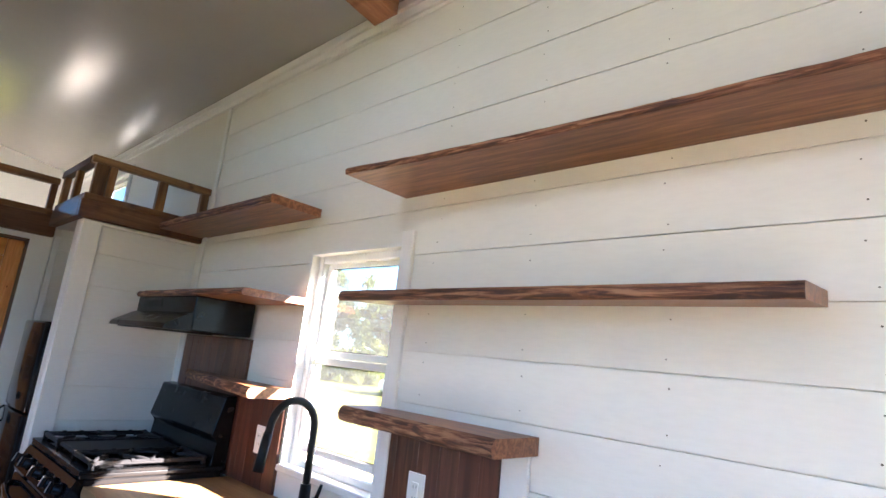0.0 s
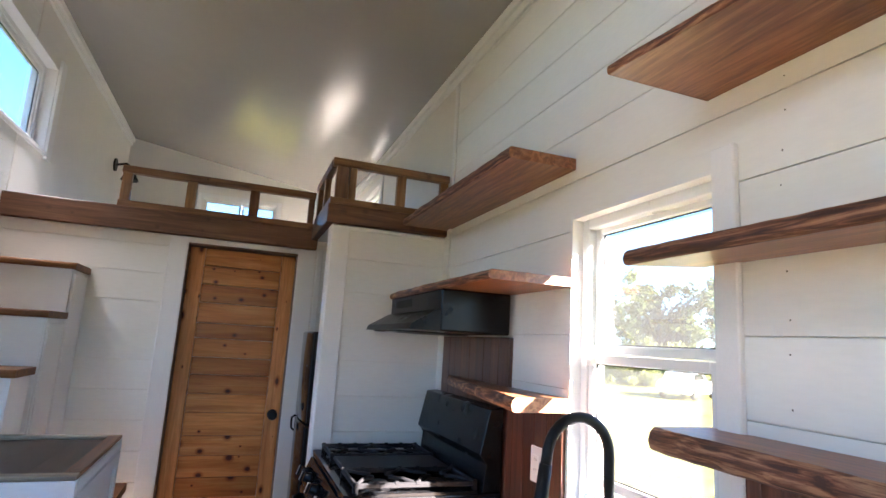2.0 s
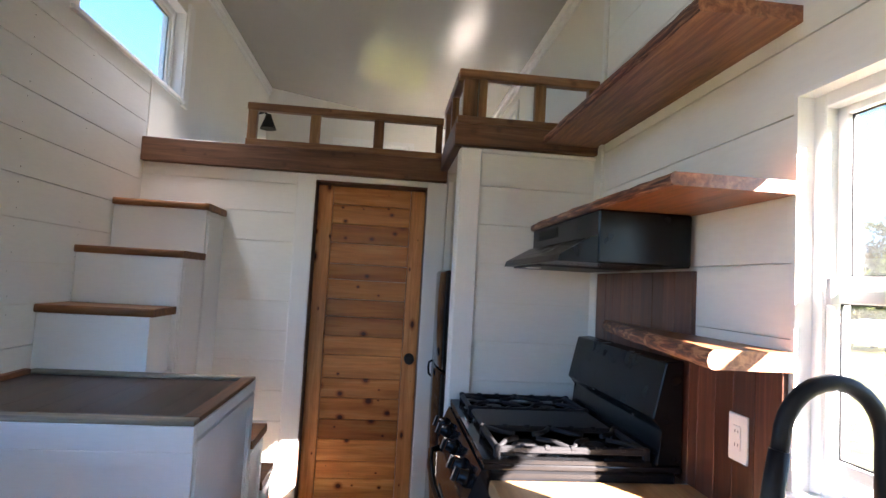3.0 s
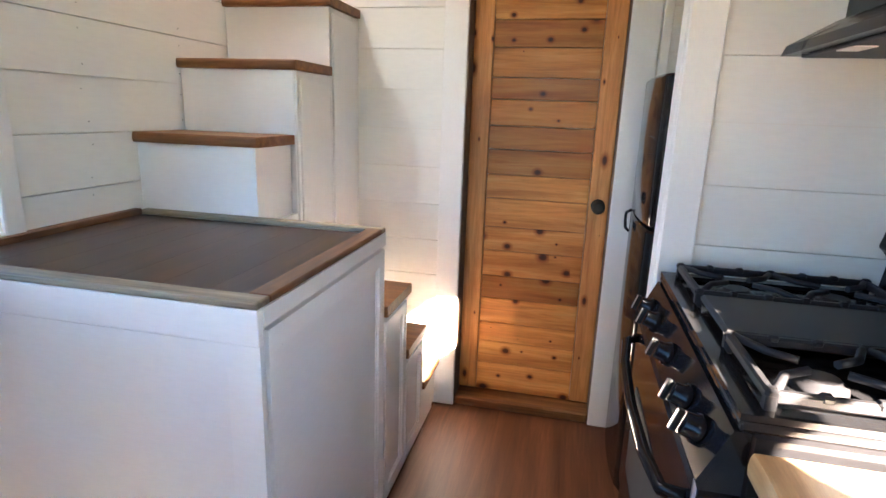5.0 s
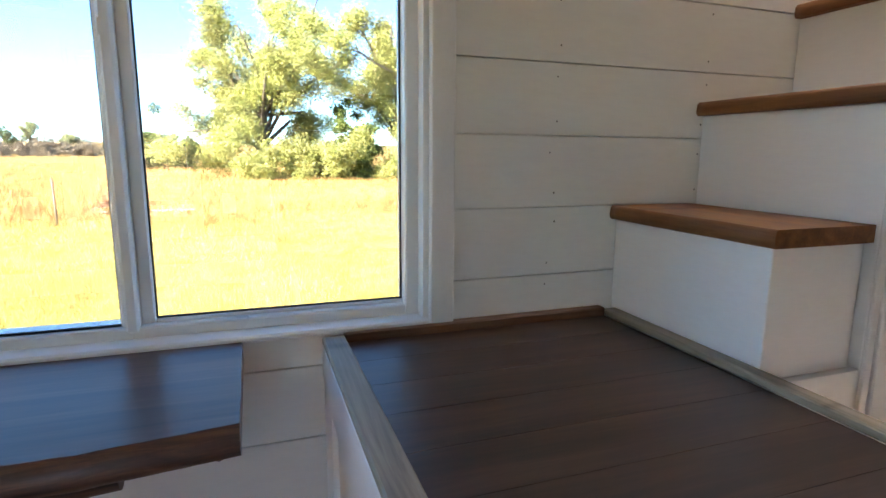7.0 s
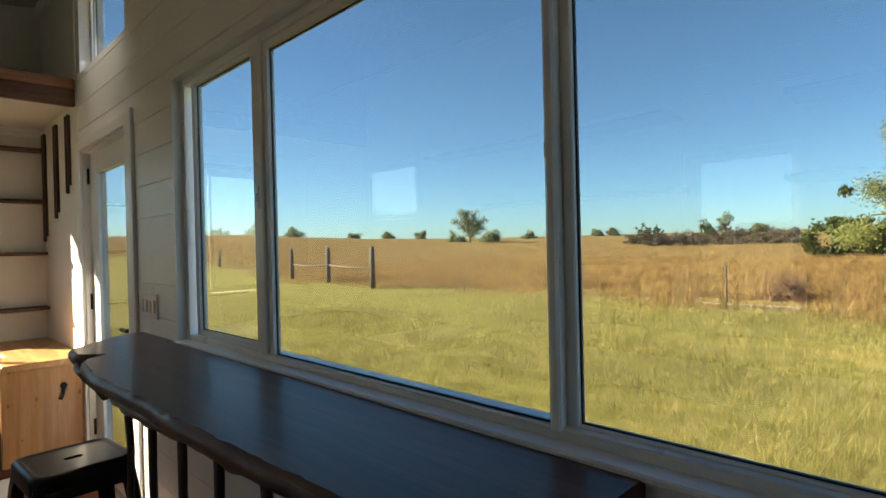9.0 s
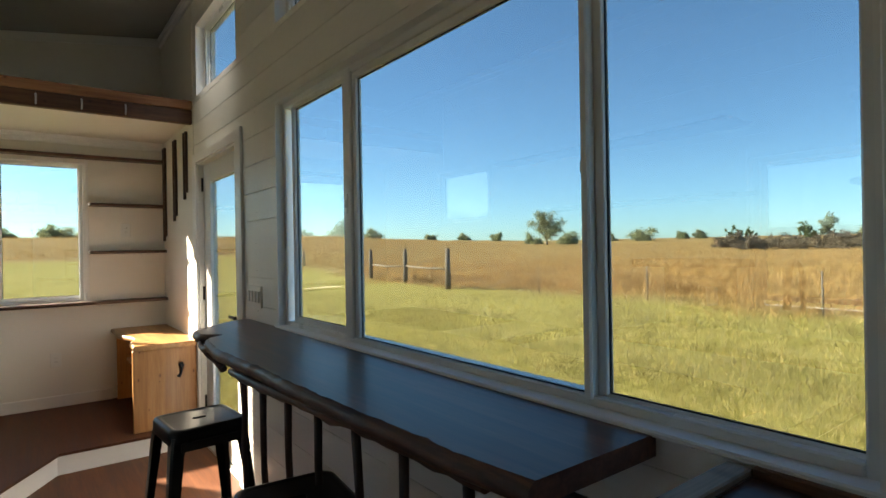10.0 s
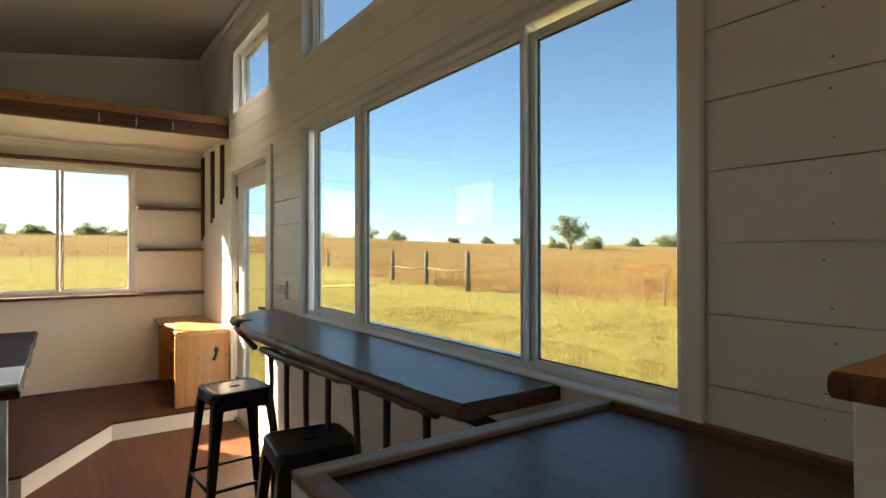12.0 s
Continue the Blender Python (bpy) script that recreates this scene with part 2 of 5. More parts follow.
TABLE = wood("matte_dark_table_wood", (0.022, 0.010, 0.007), (0.045, 0.021, 0.014), (0.080, 0.038, 0.025), "y", 0.62, 0.3, 0.0, 0.2, shine=0.12)
BLACK_ENAMEL = dark_metal("black_enamel", (0.010, 0.010, 0.011), 0.12, 0.0, 0.0)
FRIDGE_BLACK = dark_metal("glossy_fridge_black", (0.006, 0.006, 0.007), 0.09)
BLACK_STEEL = dark_metal("black_painted_steel", (0.004, 0.004, 0.0045), 0.26, 0.0, 0.0)
CAST_IRON = dark_metal("cast_iron", (0.016, 0.016, 0.018), 0.45)
GRIDDLE = dark_metal("grey_griddle_plate", (0.030, 0.032, 0.036), 0.50)
MATTE_BLACK = dark_metal("matte_black_metal", (0.016, 0.017, 0.018), 0.42, 0.3)
STOOL_METAL = dark_metal("black_stool_metal", (0.014, 0.016, 0.016), 0.34, 0.2, 0.15)
STEEL = dark_metal("bare_steel", (0.55, 0.55, 0.54), 0.3, 1.0)
GASKET = dark_metal("dark_glazing_gasket", (0.02, 0.02, 0.02), 0.6)
PLATE = paint("white_plastic_plate", (0.80, 0.80, 0.78), 0.3, 0.02, 0.0)
NAIL = dark_metal("filled_nail_hole", (0.16, 0.15, 0.13), 0.7)
GLASS = window_glass()
DUSTY = window_glass("dusty_window_glass", 0.018)


# ---- building tools ----
def box(x0, x1, y0, y1, z0, z1, bevel=0.0, seg=1, bm=None):
    """Adds a box to bm, with its long edges rounded."""
    own = bmesh.new()
    bmesh.ops.create_cube(own, size=1.0)
    for v in own.verts:
        v.co = Vector((x0 + (v.co.x + 0.5) * (x1 - x0), y0 + (v.co.y + 0.5) * (y1 - y0), z0 + (v.co.z + 0.5) * (z1 - z0)))
    if bevel:
        bmesh.ops.bevel(own, geom=own.edges[:], offset=bevel, segments=seg, affect="EDGES", profile=0.5)
    if bm is None:
        return own
    merge(bm, own)
    return bm


def merge(bm, other, m=None):
    seen = {}
    for v in other.verts:
        seen[v] = bm.verts.new(m @ v.co if m else v.co)
    for f in other.faces:
        nf = bm.faces.new([seen[v] for v in f.verts])
        nf.material_index, nf.smooth = f.material_index, f.smooth
    other.free()


def tube(points, radius, sides=8, bm=None, flat=False):
    """A round bar along points; radius is one number or one for each point."""
    bm = bm or bmesh.new()
    pts = [Vector(p) for p in points]
    rad = radius if isinstance(radius, (list, tuple)) else [radius] * len(pts)
    rings = []
    side = None
    for i, p in enumerate(pts):
        way = (pts[min(i + 1, len(pts) - 1)] - pts[max(i - 1, 0)]).normalized()
        if side is None:
            side = way.orthogonal().normalized()
        side = (side - way * side.dot(way)).normalized()
        up = way.cross(side)
        rings.append([bm.verts.new(p + (side * math.cos(a) + up * math.sin(a)) * rad[i]) for a in (2 * math.pi * k / sides for k in range(sides))])
    for a, b in zip(rings, rings[1:]):
        for k in range(sides):
            f = bm.faces.new((a[k], a[(k + 1) % sides], b[(k + 1) % sides], b[k]))
            f.smooth = not flat
    bm.faces.new(rings[0][::-1])
    bm.faces.new(rings[-1])
    return bm


def sheet(cells_u, cells_v, holes, place, depth, top=None):
    """A slab over a rectangle with rectangular holes: place(u, v, d) gives a point; only outer faces are made."""
    us = sorted({round(v, 4) for v in [*cells_u, *[h[0] for h in holes], *[h[1] for h in holes]] if cells_u[0] - 1e-6 <= v <= cells_u[1] + 1e-6})
    vs = sorted({round(v, 4) for v in [*cells_v, *[h[2] for h in holes], *[h[3] for h in holes]] if cells_v[0] - 1e-6 <= v <= cells_v[1] + 1e-6})
    solid = {}
    for i in range(len(us) - 1):
        for j in range(len(vs) - 1):
            cu, cv = (us[i] + us[i + 1]) / 2, (vs[j] + vs[j + 1]) / 2
            solid[i, j] = not any(h[0] < cu < h[1] and h[2] < cv < h[3] for h in holes)
    bm = bmesh.new()
    made = {}

    def vert(i, j, d):
        if (i, j, d) not in made:
            v = vs[j]
            if top and j == len(vs) - 1:
                v = top(us[i])
            made[i, j, d] = bm.verts.new(place(us[i], v, depth * d))
        return made[i, j, d]

    for (i, j), yes in solid.items():
        if not yes:
            continue
        for d in (0, 1):
            bm.faces.new([vert(i, j, d), vert(i + 1, j, d), vert(i + 1, j + 1, d), vert(i, j + 1, d)])
        for (di, dj), (a, b) in (((-1, 0), ((i, j), (i, j + 1))), ((1, 0), ((i + 1, j), (i + 1, j + 1))), ((0, -1), ((i, j), (i + 1, j))), ((0, 1), ((i, j + 1), (i + 1, j + 1)))):
            if not solid.get((i + di, j + dj)):
                bm.faces.new([vert(*a, 0), vert(*b, 0), vert(*b, 1), vert(*a, 1)])
    bmesh.ops.recalc_face_normals(bm, faces=bm.faces[:])
    return bm


def to_mesh(name, bm, *mats):
    bmesh.ops.recalc_face_normals(bm, faces=bm.faces[:])
    data = bpy.data.meshes.new(name)
    bm.to_mesh(data)
    bm.free()
    for m in mats:
        data.materials.append(m)
    return data


def thing(name, at, label, category, group="", kind=""):
    ob = new(name)
    ob.location = at
    ob.empty_display_size = 0.1
    return tagged(ob, label, category, group, kind)


def solid(name, bm, mat, label, category, group="", kind="", extra=()):
    """A top-level thing of one mesh, with its origin at the world's."""
    return tagged(new(name, to_mesh(name, bm, mat, *extra)), label, category, group, kind)


def part(name, bm, mat, parent, label="", extra=()):
    ob = new(name, to_mesh(name, bm, mat, *extra))
    ob.parent = parent
    base = parent.parent or parent
    ob.matrix_parent_inverse = Matrix.Translation(-base.location) if not parent.data else Matrix()
    if label:
        ob["label"] = label
    return ob


def piece(name, data, parent, m=None):
    """A piece of a larger thing that shares its mesh with its like."""
    ob = new(name, data)
    ob.parent = parent
    if not parent.data:
        ob.matrix_parent_inverse = Matrix.Translation(-parent.location)
    if m:
        ob.matrix_basis = m
    return ob


def split(bm):
    """Two meshes of one slab: the sawn board and its bark edge."""
    bark = bm.copy()
    for own, index in ((bm, 1), (bark, 0)):
        bmesh.ops.delete(own, geom=[f for f in own.faces if f.material_index == index], context="FACES")
        for f in own.faces:
            f.material_index = 0
    return bm, bark


def live_slab(front, y0, y1, back, z0, z1, seed, wave=0.018, axis="y", n=40, taper=None, lip=0.012):
    """A plank with a straight back edge and a rough, rounded front edge. front and back are the x of its two long edges."""
    bm = bmesh.new()
    way = 1 if (front(0.5) if callable(front) else front) > back else -1
    rows = []
    for i in range(n + 1):
        t = i / n
        y = y0 + (y1 - y0) * t
        fx = (front(t) if callable(front) else front) + way * wave * (noise.noise((t * (y1 - y0) * 4.0, seed, 0)) + 0.5 * noise.noise((t * (y1 - y0) * 15.0, seed, 3)))
        k = lip * (1 + 0.6 * noise.noise((t * (y1 - y0) * 20.0, seed, 9)))
        zm = z0 + (z1 - z0) * (0.45 + 0.25 * noise.noise((t * 9, seed, 5)))
        section = [(back, z1), (fx - way * k * 0.9, z1), (fx - way * k * 0.25, z1 - 0.2 * (z1 - z0)), (fx, zm), (fx - way * k * 0.25, z0 + 0.12 * (z1 - z0)), (fx - way * k * 0.75, z0), (back, z0)]
        rows.append([bm.verts.new((x, y, z) if axis == "y" else (y, x, z)) for x, z in section])
    for a, b in zip(rows, rows[1:]):
        for k in range(7):
            f = bm.faces.new((a[k], a[(k + 1) % 7], b[(k + 1) % 7], b[k]))
            f.material_index = 1 if 1 <= k <= 4 else 0
            f.smooth = 1 <= k <= 4
    bm.faces.new(rows[0])
    bm.faces.new(rows[-1][::-1])
    return bm


# ---- plan: x from the window wall to the kitchen wall, y from the end room to the bathroom, floor at 0 ----
W = 2.27
Y_END, Y_BATH, Y_BACK = -2.88, 3.70, 6.42
THICK = 0.12
LAP = 0.012


def roof(x):
    return 3.365 - 0.155 * x


def on_x(plane, out):
    """Points of a wall at x = plane whose thickness goes towards out."""
    return lambda u, v, d: (plane + out * d, u, v)


def on_y(plane, out):
    return lambda u, v, d: (u, plane + out * d, v)


# openings: along the wall, then up
PICTURE = (-0.04, 2.435, 1.018, 2.158)
ENTRY = (-1.62, -0.67, 0.0, 2.06)
CLEAR_1 = (-1.62, -0.645, 2.555, 3.08)
CLEAR_2 = (-0.022, 1.20, 2.545, 3.08)
CLEAR_3 = (2.98, 4.12, 2.47, 3.02)
KITCHEN = (1.195, 1.808, 1.00, 1.914)
SIDE_WIN = (-1.85, -1.06, 1.62, 2.18)
LOFT_SIDE = (4.74, 5.64, 2.45, 2.80)
END_WIN = (0.612, 1.79, 1.015, 2.185)
LOFT_BACK = (0.74, 1.50, 2.35, 2.845)
DOORWAY = (0.92, 1.54, 0.0, 1.955)

floor_bm = box(-THICK, W + THICK, Y_END - THICK, Y_BACK + THICK, -0.12, 0.0)
floor = solid("floor", floor_bm, FLOOR, "reddish-brown wood-look plank floor with a satin finish", "floor", kind="structure")
solid("trailer_skirt", sheet((-THICK, W + THICK), (Y_END - THICK, Y_BACK + THICK), [], lambda u, v, d: (u, v, -0.125 - d), 0.52), GRIDDLE, "dark skirt below the tiny house floor", "foundation", kind="structure")

wall_window = solid("wall_window_side", sheet((Y_END - THICK, Y_BACK + THICK), (0.0, 3.40), [PICTURE, ENTRY, CLEAR_1, CLEAR_2, CLEAR_3], on_x(-LAP, -1), THICK), SMOOTH, "long white wall with the picture window and entry door", "wall", kind="structure")
wall_kitchen = solid("wall_kitchen_side", sheet((Y_END - THICK, Y_BACK + THICK), (0.0, 3.03), [KITCHEN, LOFT_SIDE, SIDE_WIN], on_x(W + LAP, 1), THICK), SMOOTH, "long white wall behind the kitchen shelves", "wall", kind="structure")
wall_end = solid("wall_end_room", sheet((-LAP, W + LAP), (0.0, 3.3), [END_WIN], on_y(Y_END, -1), THICK, lambda u: roof(u) + 0.02), SMOOTH, "plain cream wall with a sliding window above the platform", "wall", kind="structure")
wall_back = solid("wall_loft_back", sheet((-LAP, W + LAP), (0.0, 3.3), [LOFT_BACK], on_y(Y_BACK, 1), THICK, lambda u: roof(u) + 0.02), SMOOTH, "white gable wall at the back of the sleeping loft", "wall", kind="structure")
wall_bath = solid("wall_bathroom", sheet((-LAP, W + LAP), (0.0, 2.05), [DOORWAY], on_y(Y_BATH + LAP, 1), 0.10), SMOOTH, "white board wall around the bathroom door", "wall", kind="structure")
wall_stove = solid("wall_beside_stove", box(1.648, W + LAP, 3.07 + LAP, 3.15, 0.0, 2.045), SMOOTH, "short white partition between stove and fridge", "wall", kind="structure")

ceil_bm = bmesh.new()
cv = [ceil_bm.verts.new((x, y, roof(x) + d)) for d in (0, 0.06) for x, y in ((-THICK, Y_END - THICK), (W + THICK, Y_END - THICK), (W + THICK, Y_BACK + THICK), (-THICK, Y_BACK + THICK))]
for q in ((3, 2, 1, 0), (4, 5, 6, 7), (0, 1, 5, 4), (1, 2, 6, 5), (2, 3, 7, 6), (3, 0, 4, 7)):
    ceil_bm.faces.new([cv[k] for k in q])
ceiling = solid("ceiling", ceil_bm, CEILING, "glossy off-white sloping shed ceiling, its shade put into a grey-beige colour", "ceiling", kind="structure")


def shiplap(wall, place, u0, u1, base, pitch, z0, z1, holes, gap=0.0035):
    """Courses of boards on a wall, cut around its openings, each run of board one object."""
    k = math.floor((z0 - base) / pitch)
    while base + k * pitch < z1 - 0.01:
        lo, hi = max(z0, base + k * pitch + gap), min(z1, base + (k + 1) * pitch)
        k += 1
        if hi - lo < 0.01:
            continue
        cuts = sorted((h for h in holes if h[2] <= lo and h[3] >= hi), key=lambda h: h[0])
        runs, a = [], u0
        for h in cuts:
            if h[0] > a:
                runs.append((a, min(h[0], u1)))
            a = max(a, h[1])
        if a < u1:
            runs.append((a, u1))
        for a, b in runs:
            if b - a < 0.02:
                continue
            near = [(max(h[0], a), min(h[1], b), max(h[2], lo), min(h[3], hi)) for h in holes if h[0] < b and h[1] > a and h[2] < hi and h[3] > lo]
            piece("board", to_mesh("board", sheet((a, b), (lo, hi), near, place, LAP), WHITE), wall)


def nails(name, wall, normal_x, plane, us, zs):
    bm = bmesh.new()
    rng = random.Random(7)
    for u in us:
        for z in zs:
            c = (u + rng.uniform(-0.012, 0.012), z + rng.uniform(-0.008, 0.008))
            r = rng.uniform(0.0018, 0.0028)
            vs = [bm.verts.new((plane, c[0] + r * math.cos(a), c[1] + r * math.sin(a)) if normal_x else (c[0] + r * math.cos(a), plane, c[1] + r * math.sin(a))) for a in (math.pi * k / 3 for k in range(6))]
            bm.faces.new(vs)
    ob = part(name, bm, NAIL, wall, "small filled nail holes")
    ob["kind"] = "stuff"


WB, WP = 0.1552, 0.1571
window_holes = [PICTURE, (ENTRY[0] - 0.1, ENTRY[1] + 0.11, 0, 2.132), CLEAR_1, CLEAR_2, CLEAR_3]
shiplap(wall_window, on_x(0.0, -1), -1.72, 3.70, WB, WP, 0.0, 3.30, window_holes)
part("upper_panel", sheet((3.72, Y_BACK), (2.10, 3.35), [CLEAR_3], on_x(0.0, -1), LAP - 0.001), SMOOTH, wall_window)
part("end_panel", sheet((Y_END, -1.74), (0.0, 3.35), [CLEAR_1], on_x(0.0, -1), LAP - 0.001), SMOOTH, wall_window)
KB, KP = 1.511, 0.1752
kitchen_holes = [KITCHEN, SIDE_WIN]
shiplap(wall_kitchen, on_x(W, 1), -1.72, 2.955, KB, KP, 0.0, 2.98, kitchen_holes)
part("loft_panel", sheet((2.99, Y_BACK), (2.06, 3.0), [LOFT_SIDE], on_x(W, 1), LAP - 0.001), SMOOTH, wall_kitchen)
part("end_panel", sheet((Y_END, -1.74), (0.0, 3.0), [(-1.85, -1.74, 1.62, 2.18)], on_x(W, 1), LAP - 0.001), SMOOTH, wall_kitchen)
part("batten", box(W - 0.014, W, 2.955, 2.99, 2.06, 2.93, 0.003), TRIM, wall_kitchen)
part("stove_corner_boards", box(W - 0.0, W + LAP - 0.001, 2.99, 3.07, 0.0, 2.06), WHITE, wall_kitchen)
shiplap(wall_bath, on_y(Y_BATH, 1), 0.0, 0.82, 1.274, 0.1612, 0.0, 1.985, [])
shiplap(wall_bath, on_y(Y_BATH, 1), 1.69, W, 1.274, 0.1612, 0.0, 2.05, [])
shiplap(wall_stove, on_y(3.07, 1), 1.737, W, 1.346, 0.1745, 0.0, 2.03, [])
nails("nail_heads", wall_kitchen, True, W - 0.0006, [-0.62, -0.21, 0.20, 0.61, 1.02], [KB + KP * k + o for k in range(-2, 9) for o in (0.035, 0.135)])
nails("nail_heads", wall_window, True, 0.0006, [2.73, 3.14, -0.35], [WB + WP * k + o for k in range(2, 14) for o in (0.035, 0.13)])

# crown strips under the ceiling
for x, y0, y1, s in ((0.0, Y_END, Y_BACK, 1), (W, Y_END, Y_BACK, -1)):
    bm = bmesh.new()
    z = roof(x + s * 0.03)
    box(min(x, x + s * 0.016), max(x, x + s * 0.016), y0, y1, z - 0.085, z + 0.0, 0.003, 1, bm)
    box(min(x, x + s * 0.034), max(x, x + s * 0.034), y0, y1, z - 0.045, z + 0.0, 0.004, 1, bm)
    solid("crown_trim", bm, TRIM, "white stepped crown moulding under the ceiling", "trim", kind="structure")
bm = bmesh.new()
vs = [bm.verts.new((x, Y_END + d, roof(x) - h)) for d in (0.0, 0.02) for x, h in ((0.02, 0.0), (W - 0.02, 0.0), (W - 0.02, 0.07), (0.02, 0.07))]
for q in ((0, 1, 2, 3), (7, 6, 5, 4), (0, 4, 5, 1), (1, 5, 6, 2), (2, 6, 7, 3), (3, 7, 4, 0)):
    bm.faces.new([vs[k] for k in q])
solid("crown_trim", bm, TRIM, "white sloping trim where end wall meets ceiling", "trim", kind="structure")


# ---- windows ----
def window(name, wall_axis, plane, out, opening, panes, label, frame_w=0.045, recess=0.035, glass=None, lining=True):
    """A vinyl window set into an opening. panes: along, up, and how far back the glass sits."""
    u0, u1, z0, z1 = opening

    def b(a0, a1, p0, p1, q0, q1, bevel=0.004, bm=None):
        lo, hi = sorted((plane + out * a0, plane + out * a1))
        return box(lo, hi, p0, p1, q0, q1, bevel, 1, bm) if wall_axis == "x" else box(p0, p1, lo, hi, q0, q1, bevel, 1, bm)

    at = (plane, (u0 + u1) / 2, z0) if wall_axis == "x" else ((u0 + u1) / 2, plane, z0)
    win = thing(name, at, label, "window", kind="structure")
    bm = bmesh.new()
    for p0, p1, q0, q1 in ((u0, u0 + frame_w, z0, z1), (u1 - frame_w, u1, z0, z1), (u0 + frame_w, u1 - frame_w, z0, z0 + frame_w * 0.7), (u0 + frame_w, u1 - frame_w, z1 - frame_w, z1)):
        b(recess, recess + 0.07, p0, p1, q0, q1, 0.004, bm)
    part("window_frame", bm, VINYL, win)
    for p0, p1, q0, q1, back, w in panes:
        bm = bmesh.new()
        for a0, a1, c0, c1 in ((p0 - w, p0, q0 - w, q1 + w), (p1, p1 + w, q0 - w, q1 + w), (p0, p1, q0 - w, q0), (p0, p1, q1, q1 + w)):
            b(back - 0.014, back + 0.014, a0, a1, c0, c1, 0.003, bm)
        s = part("sash", bm, VINYL, win)
        bm = bmesh.new()
        g = 0.003
        for a0, a1, c0, c1 in ((p0, p0 + g, q0, q1), (p1 - g, p1, q0, q1), (p0 + g, p1 - g, q0, q0 + g), (p0 + g, p1 - g, q1 - g, q1)):
            b(back - 0.003, back + 0.003, a0, a1, c0, c1, 0.0, bm)
        part("gasket", bm, GASKET, s)
        pane = part("pane", b(back - 0.002, back + 0.002, p0 + 0.001, p1 - 0.001, q0 + 0.001, q1 - 0.001, 0.0), glass or GLASS, s)
        pane.visible_shadow = False
    if lining:
        bm = bmesh.new()
        e = 0.012
        for p0, p1, q0, q1 in ((u0 - 0.0, u0 + e, z0, z1), (u1 - e, u1, z0, z1), (u0 + e, u1 - e, z1 - e, z1)):
            b(-0.002, recess, p0, p1, q0, q1, 0.0, bm)
        part("lining", bm, TRIM, win)
    return win, b


pic, b = window("window_1", "x", 0.0, -1, PICTURE, [(0.082, 0.602, 1.072, 2.105, 0.066, 0.035), (0.738, 1.842, 1.046, 2.084, 0.055, 0.030), (1.898, 2.394, 1.052, 2.070, 0.070, 0.030)], "wide white three-pane sliding picture window over the bar", 0.040, 0.035)
part("window_sill", b(-0.018, 0.05, PICTURE[0], PICTURE[1], 1.010, 1.024, 0.004), TRIM, pic)
bm = b(0.03, 0.085, 0.640, 0.706, 1.035, 2.135, 0.005)
part("mullion", bm, VINYL, pic)
part("mullion", b(0.03, 0.09, 1.850, 1.874, 1.035, 2.130, 0.005), VINYL, pic)
for yy in (0.672, 1.846):
    bm = b(0.026, 0.032, yy - 0.008, yy + 0.008, 1.545, 1.625, 0.002) if yy < 1 else b(0.036, 0.042, yy + 0.002, yy + 0.014, 1.545, 1.625, 0.002)
    b(0.018, 0.028, yy - 0.004, yy + 0.004, 1.57, 1.60, 0.002, bm) if yy < 1 else b(0.030, 0.038, yy + 0.003, yy + 0.010, 1.57, 1.60, 0.002, bm)
    part("latch", bm, VINYL, pic)
part("side_casing", b(-0.018, 0.0, 2.435, 2.488, 1.010, 2.28, 0.003), TRIM, pic)

c1, b = window("window_2", "x", 0.0, -1, CLEAR_1, [(-1.50, -0.71, 2.625, 3.01, 0.075, 0.03)], "white high window above the entry door", 0.045, 0.06)
c2, b = window("window_3", "x", 0.0, -1, CLEAR_2, [(0.07, 1.10, 2.615, 3.01, 0.075, 0.03)], "white high window above the picture window", 0.045, 0.06)
c3, b = window("window_4", "x", 0.0, -1, CLEAR_3, [(3.06, 4.03, 2.53, 2.94, 0.075, 0.03)], "white high window beside the sleeping loft", 0.045, 0.06)
part("side_casing", b(-0.018, 0.0, 4.12, 4.21, 2.43, 3.08, 0.003), TRIM, c3)
part("window_sill", b(-0.022, 0.05, 2.93, 4.16, 2.448, 2.47, 0.003), TRIM, c3)

kit, b = window("window_5", "x", W, 1, KITCHEN, [(1.27, 1.735, 1.09, 1.425, 0.06, 0.03), (1.27, 1.735, 1.485, 1.850, 0.085, 0.03)], "white double-hung kitchen window above the sink", 0.045, 0.04, DUSTY)
part("side_casing", b(-0.018, 0.0, 1.13, 1.195, 0.985, 1.955, 0.003), TRIM, kit)
part("window_sill", b(-0.03, 0.05, 1.135, 1.79, 0.978, 1.004, 0.004), TRIM, kit)
part("latch", b(0.018, 0.04, 1.715, 1.735, 1.42, 1.48, 0.003), VINYL, kit)

ew, b = window("window_6", "y", Y_END, -1, END_WIN, [(0.655, 1.168, 1.052, 2.140, 0.075, 0.025), (1.222, 1.745, 1.052, 2.140, 0.055, 0.025)], "white sliding window between shelves in the end room", 0.04, 0.04)
part("side_casing", b(-0.015, 0.0, 0.585, 0.612, 1.0, 2.205, 0.003), TRIM, ew)
part("side_casing", b(-0.015, 0.0, 1.79, 1.825, 1.0, 2.205, 0.003), TRIM, ew)
sw, b = window("window_9", "x", W, 1, SIDE_WIN, [(-1.79, -1.12, 1.69, 2.12, 0.06, 0.03)], "white side window above the work table in the end room", 0.045, 0.03, DUSTY)
bm = bmesh.new()
for p in ((-1.91, -1.85, 1.56, 2.24), (-1.06, -1.00, 1.56, 2.24)):
    b(-0.014, 0.0, *p, 0.003, bm)
b(-0.014, 0.0, -1.85, -1.06, 2.18, 2.24, 0.003, bm)
b(-0.014, 0.0, -1.85, -1.06, 1.56, 1.62, 0.003, bm)
